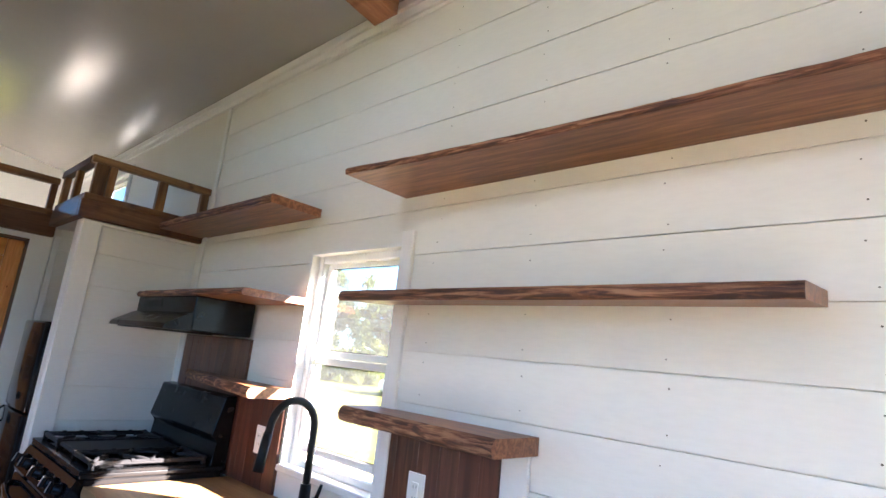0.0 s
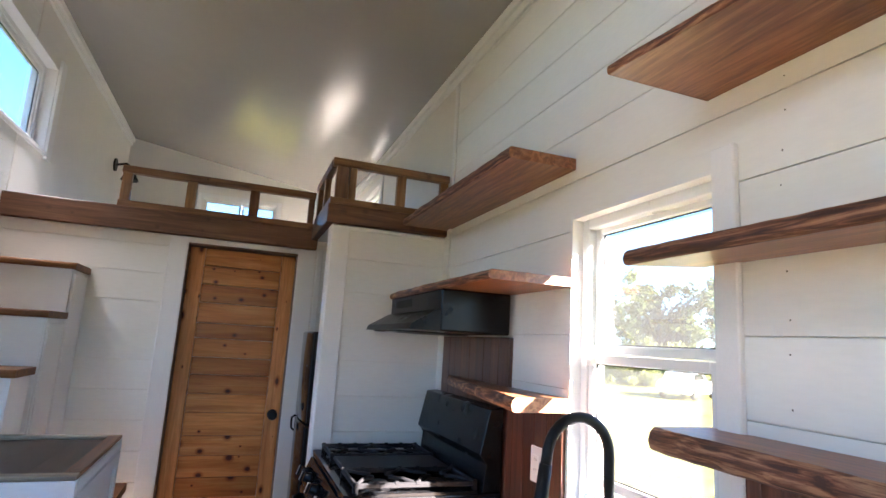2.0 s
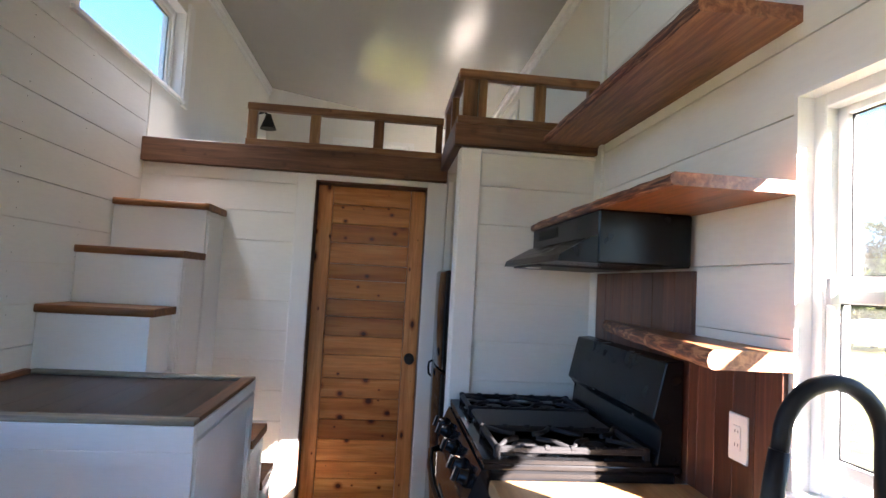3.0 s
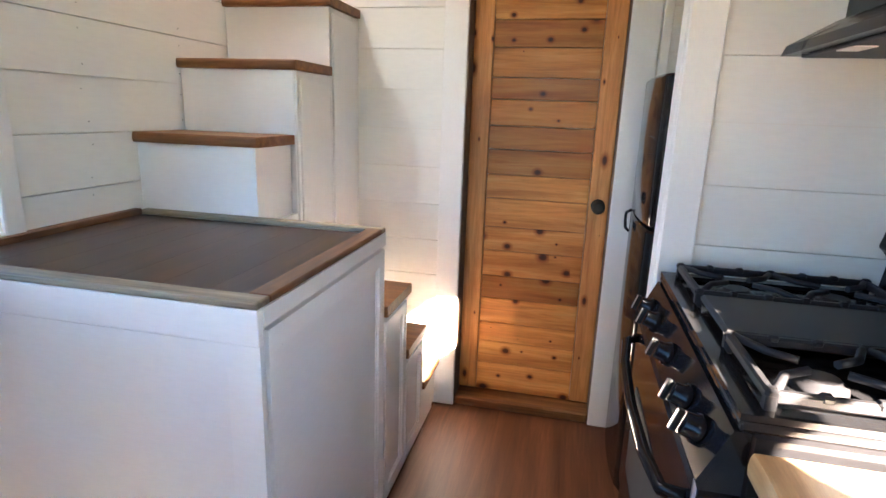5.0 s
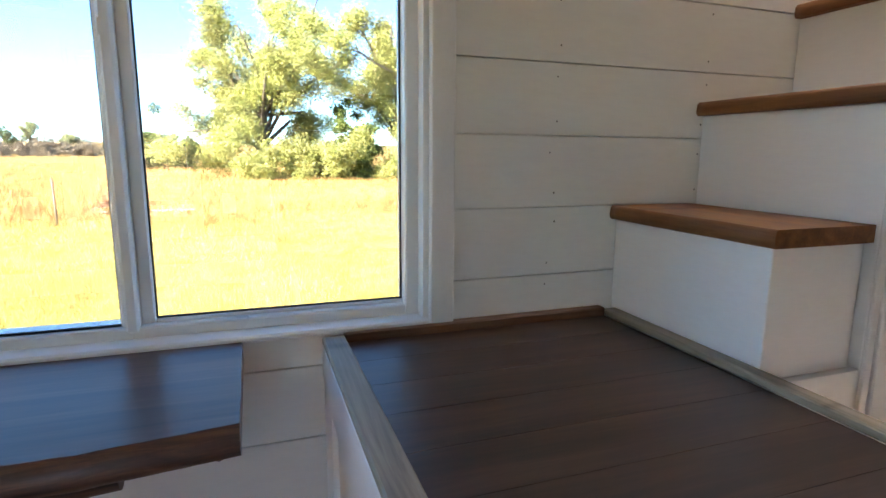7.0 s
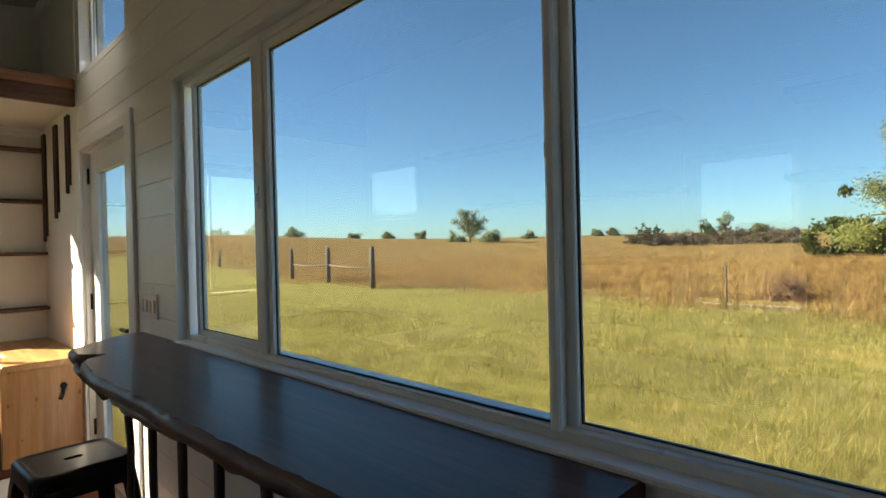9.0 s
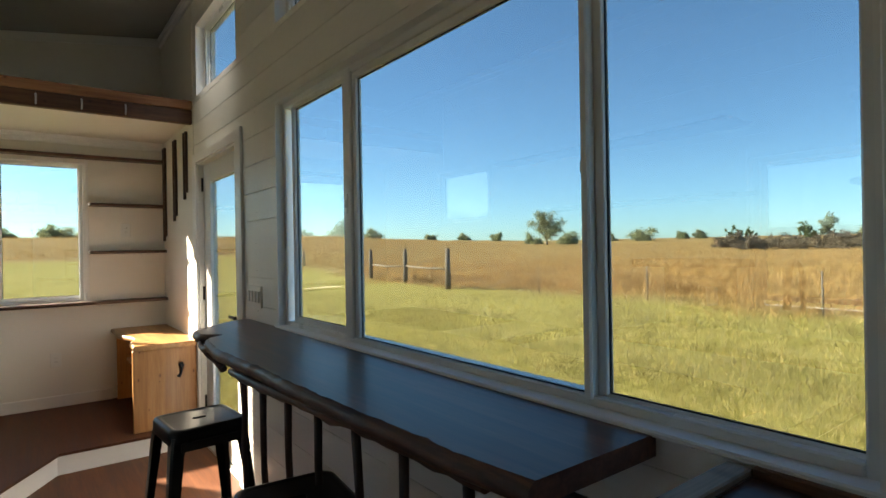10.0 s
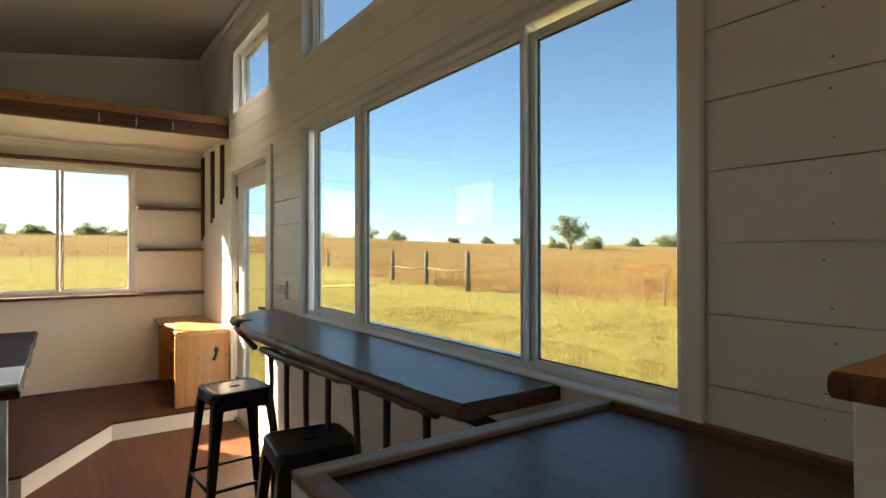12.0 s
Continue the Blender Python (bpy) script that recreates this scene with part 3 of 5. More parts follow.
part("casing", bm, TRIM, sw)
for ob in sw.children_recursive:
    ob.visible_shadow = True
lb, b = window("window_7", "y", Y_BACK, 1, LOFT_BACK, [(0.785, 1.11, 2.40, 2.805, 0.06, 0.022), (1.16, 1.465, 2.40, 2.805, 0.075, 0.022)], "white sliding window at the back of the loft", 0.025, 0.03)
bm = bmesh.new()
for p in ((0.69, 0.74, 2.30, 2.89), (1.50, 1.55, 2.30, 2.89)):
    b(-0.014, 0.0, *p, 0.003, bm)
b(-0.014, 0.0, 0.74, 1.50, 2.845, 2.89, 0.003, bm)
part("casing", bm, TRIM, lb)
ls, b = window("window_8", "x", W, 1, LOFT_SIDE, [(4.80, 5.58, 2.51, 2.75, 0.06, 0.03)], "small white window low on the loft side wall", 0.04, 0.03)
bm = bmesh.new()
for p in ((4.67, 4.74, 2.40, 2.86), (5.64, 5.71, 2.40, 2.86)):
    b(-0.014, 0.0, *p, 0.003, bm)
b(-0.014, 0.0, 4.74, 5.64, 2.80, 2.86, 0.003, bm)
part("casing", bm, TRIM, ls)

# ---- entry door in the window wall ----
entry = thing("door_1", (0.0, -1.15, 0.0), "white entry door with a full glass pane beside the bar", "door", kind="structure")
bm = bmesh.new()
for p in ((-1.60, -1.43, 0.02, 2.04), (-0.85, -0.69, 0.02, 2.04), (-1.43, -0.85, 1.905, 2.04), (-1.43, -0.85, 0.02, 0.24)):
    box(-0.075, -0.035, *p, 0.004, 1, bm)
part("leaf", bm, VINYL, entry)
pane = part("pane", box(-0.058, -0.052, -1.43, -0.85, 0.24, 1.905), GLASS, entry)
pane.visible_shadow = False
bm = box(-0.035, -0.028, -0.775, -0.735, 0.90, 1.06, 0.003)
box(-0.03, 0.012, -0.765, -0.745, 0.985, 1.005, 0.004, 1, bm)
box(0.0, 0.014, -0.86, -0.745, 0.983, 1.003, 0.005, 1, bm)
part("door_handle", bm, MATTE_BLACK, entry)
for z in (0.25, 1.05, 1.85):
    part("hinge", tube([(-0.028, -1.607, z), (-0.028, -1.607, z + 0.1)], 0.008, 6), MATTE_BLACK, entry)
bm = bmesh.new()
box(0.0, 0.018, -1.72, -1.62, 0.0, 2.06, 0.003, 1, bm)
box(0.0, 0.018, -0.67, -0.560, 0.0, 2.132, 0.003, 1, bm)
box(0.0, 0.016, -1.72, -0.67, 2.06, 2.125, 0.003, 1, bm)
part("casing", bm, TRIM, entry)
bm = bmesh.new()
box(-0.12, -0.0, -1.62, -1.606, 0.0, 2.06, 0, 1, bm)
box(-0.12, -0.0, -0.684, -0.67, 0.0, 2.06, 0, 1, bm)
box(-0.12, -0.0, -1.606, -0.684, 2.046, 2.06, 0, 1, bm)
part("jamb", bm, TRIM, entry)
part("threshold", box(-0.12, 0.0, -1.606, -0.684, 0.0, 0.018, 0.003), STEEL, entry)

# ---- bathroom door ----
bath = thing("door_2", (1.24, 3.80, 0.0), "closed knotty cedar plank door with a black knob", "door", kind="structure")
part("stile", box(0.925, 1.008, 3.798, 3.835, 0.05, 1.945, 0.003), DOOR_Z, bath)
part("stile", box(1.455, 1.538, 3.798, 3.835, 0.05, 1.945, 0.003), DOOR_Z, bath)
edges = [0.05, 0.19, 0.30, 0.395, 0.515, 0.625, 0.745, 0.855, 0.985, 1.09, 1.20, 1.30, 1.41, 1.50, 1.62, 1.73, 1.84, 1.945]
for a, c in zip(edges, edges[1:]):
    proud = 0.0 if a in (0.05, 1.84) else 0.004
    part("plank", box(1.010, 1.453, 3.800 + proud, 3.832, a + 0.0012, c - 0.0012, 0.0015), DOOR_X, bath)
part("knob", tube([(1.495, 3.798, 0.98), (1.495, 3.785, 0.98), (1.495, 3.765, 0.98), (1.495, 3.745, 0.98), (1.495, 3.738, 0.98)], [0.030, 0.012, 0.012, 0.028, 0.020], 14), MATTE_BLACK, bath)
bm = bmesh.new()
box(0.82, 0.92, 3.688, 3.70 + LAP, 0.0, 1.985, 0.003, 1, bm)
box(1.54, 1.65, 3.688, 3.70 + LAP, 0.0, 1.985, 0.003, 1, bm)
box(0.92, 1.54, 3.690, 3.70 + LAP, 1.955, 1.985, 0.002, 1, bm)
part("casing", bm, TRIM, bath)
bm = bmesh.new()
box(0.908, 0.924, 3.702, 3.82, 0.0, 1.955, 0, 1, bm)
box(1.539, 1.553, 3.702, 3.82, 0.0, 1.955, 0, 1, bm)
box(0.924, 1.539, 3.702, 3.82, 1.946, 1.958, 0, 1, bm)
part("jamb", bm, JAMB, bath)
part("threshold", box(0.924, 1.539, 3.70, 3.84, 0.0, 0.045, 0.006), TREAD, bath)
solid("bathroom_liner", box(0.90, 1.56, 3.842, 3.86, 0.0, 2.0), SMOOTH, "plain panel behind the bathroom door", "wall", kind="structure")
part("side_trim", box(1.655, 1.69, 3.686, 3.70 + LAP, 0.0, 2.0, 0.003), TRIM, wall_bath)
part("post", box(1.640, 1.735, 3.052, 3.07 + LAP, 0.0, 2.04, 0.004), TRIM, wall_stove)
part("post_side", box(1.636, 1.648, 3.072, 3.155, 0.0, 2.04, 0.003), TRIM, wall_stove)
part("top_trim", box(1.735, W, 3.055, 3.07, 2.022, 2.042, 0.003), TRIM, wall_stove)

# ---- loft floor, beams and rails ----
solid("loft_floor", sheet((0.0, W), (3.05, Y_BACK), [(-0.1, 1.63, 3.0, 3.70)], lambda u, v, d: (u, v, 2.05 + d), 0.05), SMOOTH, "white sleeping loft deck over the bathroom", "loft", kind="structure")
solid("loft_beam", box(0.0, 1.645, 3.655, 3.70, 1.987, 2.115, 0.004), BEAM_X, "dark-stained wooden beam along the loft edge", "beam", kind="structure")
solid("loft_beam", box(1.605, W, 3.03, 3.07, 2.046, 2.145, 0.004), BEAM_X, "dark-stained wooden beam above the stove partition", "beam", kind="structure")
solid("loft_beam", box(1.605, 1.645, 3.07, 3.655, 2.046, 2.145, 0.004), BEAM_Y, "short dark-stained beam turning the loft corner", "beam", kind="structure")


def loft_rail(name, posts, x0, x1, y, z0, z1, label):
    rail = thing(name, ((x0 + x1) / 2, y, z0), label, "railing", "loft railings")
    part("bottom_rail", box(x0, x1, y - 0.02, y + 0.02, z0, z0 + 0.035, 0.003), RAIL_X, rail)
    part("top_rail", box(x0, x1, y - 0.022, y + 0.022, z1 - 0.042, z1, 0.004), RAIL_X, rail)
    for a, c in posts:
        part("post", box(a, c, y - 0.018, y + 0.018, z0 + 0.035, z1 - 0.042, 0.003), RAIL_Z, rail)
    return rail


loft_rail("loft_railing", [(0.535, 0.585), (0.87, 0.925), (1.22, 1.275), (1.57, 1.605)], 0.53, 1.61, 3.68, 2.115, 2.35, "stained wooden railing along the loft above the door")
loft_rail("loft_railing", [(1.635, 1.70), (1.705, 1.742), (1.965, 2.015), (2.215, 2.262)], 1.612, W - 0.002, 3.05, 2.145, 2.395, "stained wooden corner railing above the stove")
side_rail = thing("loft_railing", (1.63, 3.36, 2.145), "short stained wooden railing turning the loft corner", "railing", "loft railings")
part("bottom_rail", box(1.612, 1.65, 3.072, 3.655, 2.145, 2.18, 0.003), BEAM_Y, side_rail)
part("top_rail", box(1.61, 1.652, 3.074, 3.655, 2.350, 2.393, 0.003), BEAM_Y, side_rail)
for yy in (3.30, 3.57):
    part("post", box(1.614, 1.648, yy, yy + 0.045, 2.18, 2.35, 0.003), RAIL_Z, side_rail)

# wall lamp in the loft
lamp = thing("wall_lamp", (0.0, 5.9, 2.80), "small black metal wall lamp in the loft", "lamp")
part("plate", tube([(0.0, 5.9, 2.92), (0.015, 5.9, 2.92)], 0.06, 14), MATTE_BLACK, lamp)
part("arm", tube([(0.015, 5.9, 2.92), (0.10, 5.88, 2.94), (0.14, 5.87, 2.91)], 0.011, 8), MATTE_BLACK, lamp)
part("shade", tube([(0.14, 5.87, 2.92), (0.142, 5.87, 2.88), (0.146, 5.868, 2.78)], [0.025, 0.035, 0.075], 14), MATTE_BLACK, lamp)

# cross beam under the ceiling
bm = bmesh.new()
y0, y1 = 1.29, 1.44
vs = [bm.verts.new((x, y, roof(x) - h)) for x in (0.01, 2.165) for y, h in ((y0, 0.0), (y1, 0.0), (y1, 0.155), (y0, 0.155))]
for q in ((0, 1, 2, 3), (7, 6, 5, 4), (0, 4, 5, 1), (1, 5, 6, 2), (2, 6, 7, 3), (3, 7, 4, 0)):
    bm.faces.new([vs[k] for k in q])
bmesh.ops.bevel(bm, geom=bm.edges[:], offset=0.005, segments=1, affect="EDGES")
solid("ceiling_beam", bm, PINE, "orange-stained wooden beam crossing under the ceiling", "beam", kind="structure")

# ---- stairs: landing cabinet, upper flight, lower flight ----
landing = thing("stair_landing_cabinet", (0.43, 2.55, 0.0), "white landing cabinet with a dark plank top and pine edging", "cabinet")
part("body", box(0.0, 0.828, 2.222, 2.895, 0.0, 0.983, 0.0), CABINET, landing)
bm = bmesh.new()
box(0.02, 0.845, 2.205, 2.222, 0.923, 0.994, 0.002, 1, bm)
box(0.845, 0.828, 2.222, 2.905, 0.956, 0.994, 0.002, 1, bm)
part("top_band", bm, CABINET, landing)
part("front_frame", sheet((0.02, 0.845), (0.0, 0.9225), [(0.12, 0.775, 0.10, 0.885)], on_y(2.207, 1), 0.015), CABINET, landing)
part("front_panel", box(0.12, 0.775, 2.2185, 2.222, 0.10, 0.885), CABINET, landing)


def shaker(parent, x, y0, y1, z0, z1, w=0.05):
    """A framed cabinet door facing +x, with its recessed panel."""
    door = part("cabinet_door", sheet((y0, y1), (z0, z1), [(y0 + w, y1 - w, z0 + w, z1 - w)], on_x(x, 1), 0.018), CABINET, parent)
    part("door_panel", box(x, x + 0.008, y0 + w - 0.004, y1 - w + 0.004, z0 + w - 0.004, z1 - w + 0.004, 0.0), CABINET, door)
    bm = bmesh.new()
    e = 0.010
    for p in ((y0 + w, y0 + w + e, z0 + w, z1 - w), (y1 - w - e, y1 - w, z0 + w, z1 - w), (y0 + w + e, y1 - w - e, z0 + w, z0 + w + e), (y0 + w + e, y1 - w - e, z1 - w - e, z1 - w)):
        box(x + 0.008, x + 0.013, *p, 0.0025, 1, bm)
    part("bead", bm, CABINET, door)
    return door


shaker(landing, 0.831, 2.232, 2.885, 0.07, 0.948, 0.045)
strips = [(0.02, 0.845, 2.205, 2.250, STRIP_GREY), (0.02, 0.845, 2.872, 2.905, STRIP_GREY)]
for x0, x1, a, c, m in strips:
    part("edge_strip", box(x0, x1, a, c, 0.9945, 1.010, 0.003), m, landing, "weathered greyish pine edging")
part("edge_strip", box(0.798, 0.845, 2.2505, 2.8715, 0.9945, 1.010, 0.003), STRIP_WARM, landing, "reddish pine edging")
part("edge_strip", box(0.0, 0.028, 2.2505, 2.8715, 0.988, 1.014, 0.003), STRIP_WARM, landing, "reddish pine edging")
n = 7
for i in range(n):
    a = 0.028 + (0.770 / n) * i
    part("top_plank", box(a + 0.0004, a + 0.770 / n - 0.0004, 2.2508, 2.8712, 0.983, 0.9945, 0.0), LANDING, landing)

upper = thing("upper_stairs", (0.23, 3.28, 0.0), "white boxed stairs with brown wooden treads against the wall", "stairs")
for y0, y1, z in ((2.905, 3.125, 1.224), (3.14, 3.425, 1.468), (3.425, 3.70, 1.716)):
    part("riser_box", box(0.002, 0.438 if y0 > 3 else 0.425, y0, y1 if y1 < 3.7 else 3.698, 0.0 if y0 > 3.0 else 0.984, z, 0.002), CABINET, upper)
for y0, y1, z, x1 in ((2.884, 3.122, 1.224, 0.442), (3.115, 3.409, 1.468, 0.455), (3.400, 3.698, 1.716, 0.455)):
    bm = live_slab(y0, 0.004, x1, y1, z, z + 0.032, 3.0 + z, 0.003, "x", 14, None, 0.006)
    part("tread", bm, TREAD, upper, "", (TREAD,))
part("base_box", box(0.002, 0.438, 2.906, 3.138, 0.0, 0.982, 0.0), CABINET, upper)
bm = bmesh.new()
box(0.438, 0.450, 3.165, 3.40, 0.80, 1.445, 0.003, 1, bm)
box(0.438, 0.446, 3.141, 3.160, 0.80, 1.466, 0.002, 1, bm)
part("side_panel", bm, CABINET, upper)
bm = bmesh.new()
box(0.438, 0.450, 3.44, 3.66, 0.55, 1.695, 0.003, 1, bm)
box(0.438, 0.446, 3.665, 3.697, 0.30, 1.71, 0.002, 1, bm)
part("side_panel", bm, CABINET, upper)

lower = thing("lower_stairs", (0.66, 3.3, 0.0), "white boxed lower stairs with brown wooden treads beside the door", "stairs")
flight = ((2.907, 3.150, 0.722), (3.150, 3.395, 0.472), (3.395, 3.64, 0.222))
for y0, y1, z in flight:
    part("riser_box", box(0.452, 0.828, y0, y1, 0.0, z, 0.002), CABINET, lower)
    bm = live_slab(y1 + 0.022, 0.454, 0.853, y0 + 0.002, z, z + 0.036, 5.0 + z, 0.002, "x", 12, None, 0.006)
    part("tread", bm, TREAD, lower, "", (TREAD,))
shaker(lower, 0.828, 2.915, 3.140, 0.06, 0.702, 0.035)
shaker(lower, 0.828, 3.155, 3.385, 0.06, 0.452, 0.035)
part("side_panel", box(0.828, 0.841, 3.40, 3.63, 0.05, 0.215, 0.003), CABINET, lower)

# ---- kitchen ----
counter = thing("kitchen_counter", (1.97, 1.4, 0.0), "white base cabinet under the kitchen worktop", "cabinet")
part("body", box(1.70, W - 0.001, 0.62, 2.185, 0.09, 0.829, 0.002), CABINET, counter)
part("plinth", box(1.76, W - 0.001, 0.64, 2.18, 0.0, 0.09), CABINET, counter)
for a, c in ((0.63, 1.14), (1.15, 1.66), (1.67, 2.18)):
    door = part("cabinet_door", sheet((a, c), (0.11, 0.82), [(a + 0.05, c - 0.05, 0.16, 0.77)], on_x(1.70, -1), 0.018), CABINET, counter)
    part("door_panel", box(1.692, 1.70, a + 0.046, c - 0.046, 0.156, 0.774, 0.0), CABINET, door)
bm = live_slab(1.662, 0.60, 2.192, W - 0.002, 0.83, 0.872, 21.0, 0.004, "y", 30, None, 0.006)
worktop = thing("worktop", (1.96, 1.4, 0.83), "oiled golden butcher-block worktop beside the stove", "worktop")
board, bark = split(bm)
part("slab", board, COUNTER, worktop)
part("front_edge", bark, COUNTER, worktop, "smooth rounded front edge")


def splash(y0, y1, z0, z1, label):
    board = thing("backsplash", (W - 0.01, (y0 + y1) / 2, z0), label, "backsplash", kind="structure")
    y = y0
    rng = random.Random(int(y0 * 100))
    while y < y1 - 0.02:
        w = min(rng.uniform(0.07, 0.11), y1 - y)
        part("plank", box(W - 0.016 - rng.uniform(0, 0.002), W - 0.001, y + 0.0006, y + w - 0.0006, z0, z1, 0.0012), SPLASH, board)
        y += w


splash(0.660, 1.128, 0.873, 1.257, "dark reddish vertical plank backsplash below the live-edge shelf")
splash(1.812, 2.195, 0.873, 1.262, "dark reddish vertical plank backsplash below the small shelf")
splash(2.196, 2.94, 0.873, 1.50, "dark reddish vertical plank backsplash behind the stove")
solid("splash_trim", box(W - 0.012, W, 0.565, 0.659, 0.0, 1.257, 0.003), TRIM, "white vertical trim at the end of the backsplash", "trim", kind="structure")


def shelf(front, y0, y1, z0, z1, seed, label, wave=0.0035, n=90, lip=0.011, droop=0.0):
    ob = thing("live_edge_shelf", (W, (y0 + y1) / 2, z0), label, "shelf", "live-edge wall shelves")
    slab = live_slab(front, y0, y1, W - 0.001, z0, z1, seed, wave, "y", n, None, lip)
    for v in slab.verts:
        v.co.z -= droop * (W - v.co.x)
    board, bark = split(slab)
    part("board", board, SHELF, ob)
    part("bark_edge", bark, BARK, ob, "rough dark bark edge")
    return ob


shelf(lambda t: 2.048 - 0.08 * t ** 3, -0.75, 1.215, 2.094, 2.118, 1.3, "long reddish live-edge wooden shelf high on the white wall", 0.003, 90, 0.006)
shelf(2.030, -0.133, 1.238, 1.676, 1.711, 2.7, "long live-edge wooden shelf with rough bark front", droop=0.085)
shelf(lambda t: 2.052 + 0.04 * t, 0.544, 1.228, 1.258, 1.308, 4.1, "thick live-edge wooden shelf over the dark backsplash", 0.010, 40, 0.018)
shelf(2.008, 1.785, 3.025, 2.078, 2.118, 6.2, "reddish wooden shelf under the loft rail", 0.005, 30, 0.008)
shelf(1.955, 1.789, 2.992, 1.671, 1.702, 8.8, "live-edge wooden shelf above the range hood", 0.012, 30)
shelf(lambda t: 2.055 + 0.17 * t, 1.792, 2.82, 1.263, 1.308, 9.4, "thick live-edge wooden shelf beside the stove", 0.010, 24, 0.018)

hood = thing("range_hood", (2.05, 2.56, 1.50), "black metal range hood under a wooden shelf", "range hood")
part("body", box(1.958, W - 0.017, 2.200, 2.935, 1.507, 1.670, 0.006), BLACK_STEEL, hood)
bm = bmesh.new()
prof = [(1.958, 1.592), (1.945, 1.588), (1.845, 1.530), (1.836, 1.507), (1.958, 1.507)]
ends = [[bm.verts.new((x, y, z)) for x, z in prof] for y in (2.202, 2.932)]
for k in range(5):
    bm.faces.new((ends[0][k], ends[0][(k + 1) % 5], ends[1][(k + 1) % 5], ends[1][k]))
bm.faces.new(ends[0][::-1])
bm.faces.new(ends[1])
part("visor", bm, BLACK_STEEL, hood)
bm = bmesh.new()
for i in range(6):
    box(1.9535, 1.9585, 2.60, 2.84, 1.618 + i * 0.006, 1.621 + i * 0.006, 0, 1, bm)
part("vent_slots", bm, GASKET, hood)
part("rating_label", box(1.88, 1.92, 2.66, 2.74, 1.4985, 1.501, 0.0), PLATE, hood, "white paper rating label")
part("filter", box(1.87, 2.2, 2.50, 2.9, 1.501, 1.508, 0.002), GRIDDLE, hood, "dark metal grease filter")

stove = thing("gas_stove", (1.93, 2.58, 0.0), "black freestanding gas stove with cast-iron grates", "stove")
SY0, SY1 = 2.205, 3.005
part("body", box(1.665, 2.225, SY0, SY1, 0.03, 0.895, 0.006), BLACK_ENAMEL, stove)
part("cooktop", box(1.645, 2.245, SY0, SY1, 0.895, 0.915, 0.006, 2), BLACK_ENAMEL, stove)
part("cooktop_rim", sheet((1.645, 2.15), (SY0 + 0.002, SY1 - 0.002), [(1.682, 2.149, SY0 + 0.035, SY1 - 0.035)], lambda u, v, d: (u, v, 0.9152 + d), 0.011), BLACK_ENAMEL, stove)
bm = bmesh.new()
prof = [(1.665, 0.895), (1.640, 0.895), (1.597, 0.80), (1.602, 0.785), (1.665, 0.785)]
ends = [[bm.verts.new((x, y, z)) for x, z in prof] for y in (SY0 + 0.002, SY1 - 0.002)]
for k in range(5):
    bm.faces.new((ends[0][k], ends[0][(k + 1) % 5], ends[1][(k + 1) % 5], ends[1][k]))
bm.faces.new(ends[0][::-1])
bm.faces.new(ends[1])
part("control_panel", bm, FRIDGE_BLACK, stove)
for y in (2.29, 2.40, 2.60, 2.80, 2.91):
    axis = Vector((-0.945, 0, 0.327))
    c = Vector((1.617, y, 0.842))
    k = part("knob", tube([c, c + axis * 0.012, c + axis * 0.014, c + axis * 0.034], [0.028, 0.027, 0.022, 0.020], 16), BLACK_ENAMEL, stove)
    bm = box(-0.012, 0.0, -0.006, 0.006, -0.021, 0.021, 0.002)
    bmesh.ops.transform(bm, matrix=Matrix.Translation(c + axis * 0.036) @ Matrix.Rotation(radians(19), 4, "Y"), verts=bm.verts)
    part("grip", bm, MATTE_BLACK, k)
    bm = box(-0.0135, -0.0118, -0.0045, 0.0045, -0.020, 0.020, 0.0004)
    bmesh.ops.transform(bm, matrix=Matrix.Translation(c + axis * 0.036) @ Matrix.Rotation(radians(19), 4, "Y"), verts=bm.verts)
    part("grip_plate", bm, STEEL, k, "bright chrome strip")
part("oven_door", box(1.600, 1.665, SY0 + 0.01, SY1 - 0.004, 0.24, 0.775, 0.008), BLACK_ENAMEL, stove)
part("oven_window", box(1.5965, 1.6005, SY0 + 0.13, SY1 - 0.13, 0.36, 0.62, 0.002), GRIDDLE, stove)
part("handle", tube([(1.602, SY0 + 0.05, 0.735), (1.565, SY0 + 0.07, 0.728), (1.552, SY0 + 0.20, 0.715), (1.548, 2.60, 0.708), (1.552, SY1 - 0.20, 0.715), (1.565, SY1 - 0.07, 0.728), (1.602, SY1 - 0.05, 0.735)], 0.013, 8), BLACK_ENAMEL, stove)
part("drawer", box(1.606, 1.665, SY0 + 0.01, SY1 - 0.01, 0.05, 0.225, 0.006), BLACK_ENAMEL, stove)
part("side_strip", box(1.596, 1.602, SY0 + 0.003, SY0 + 0.009, 0.24, 0.80), STEEL, stove)


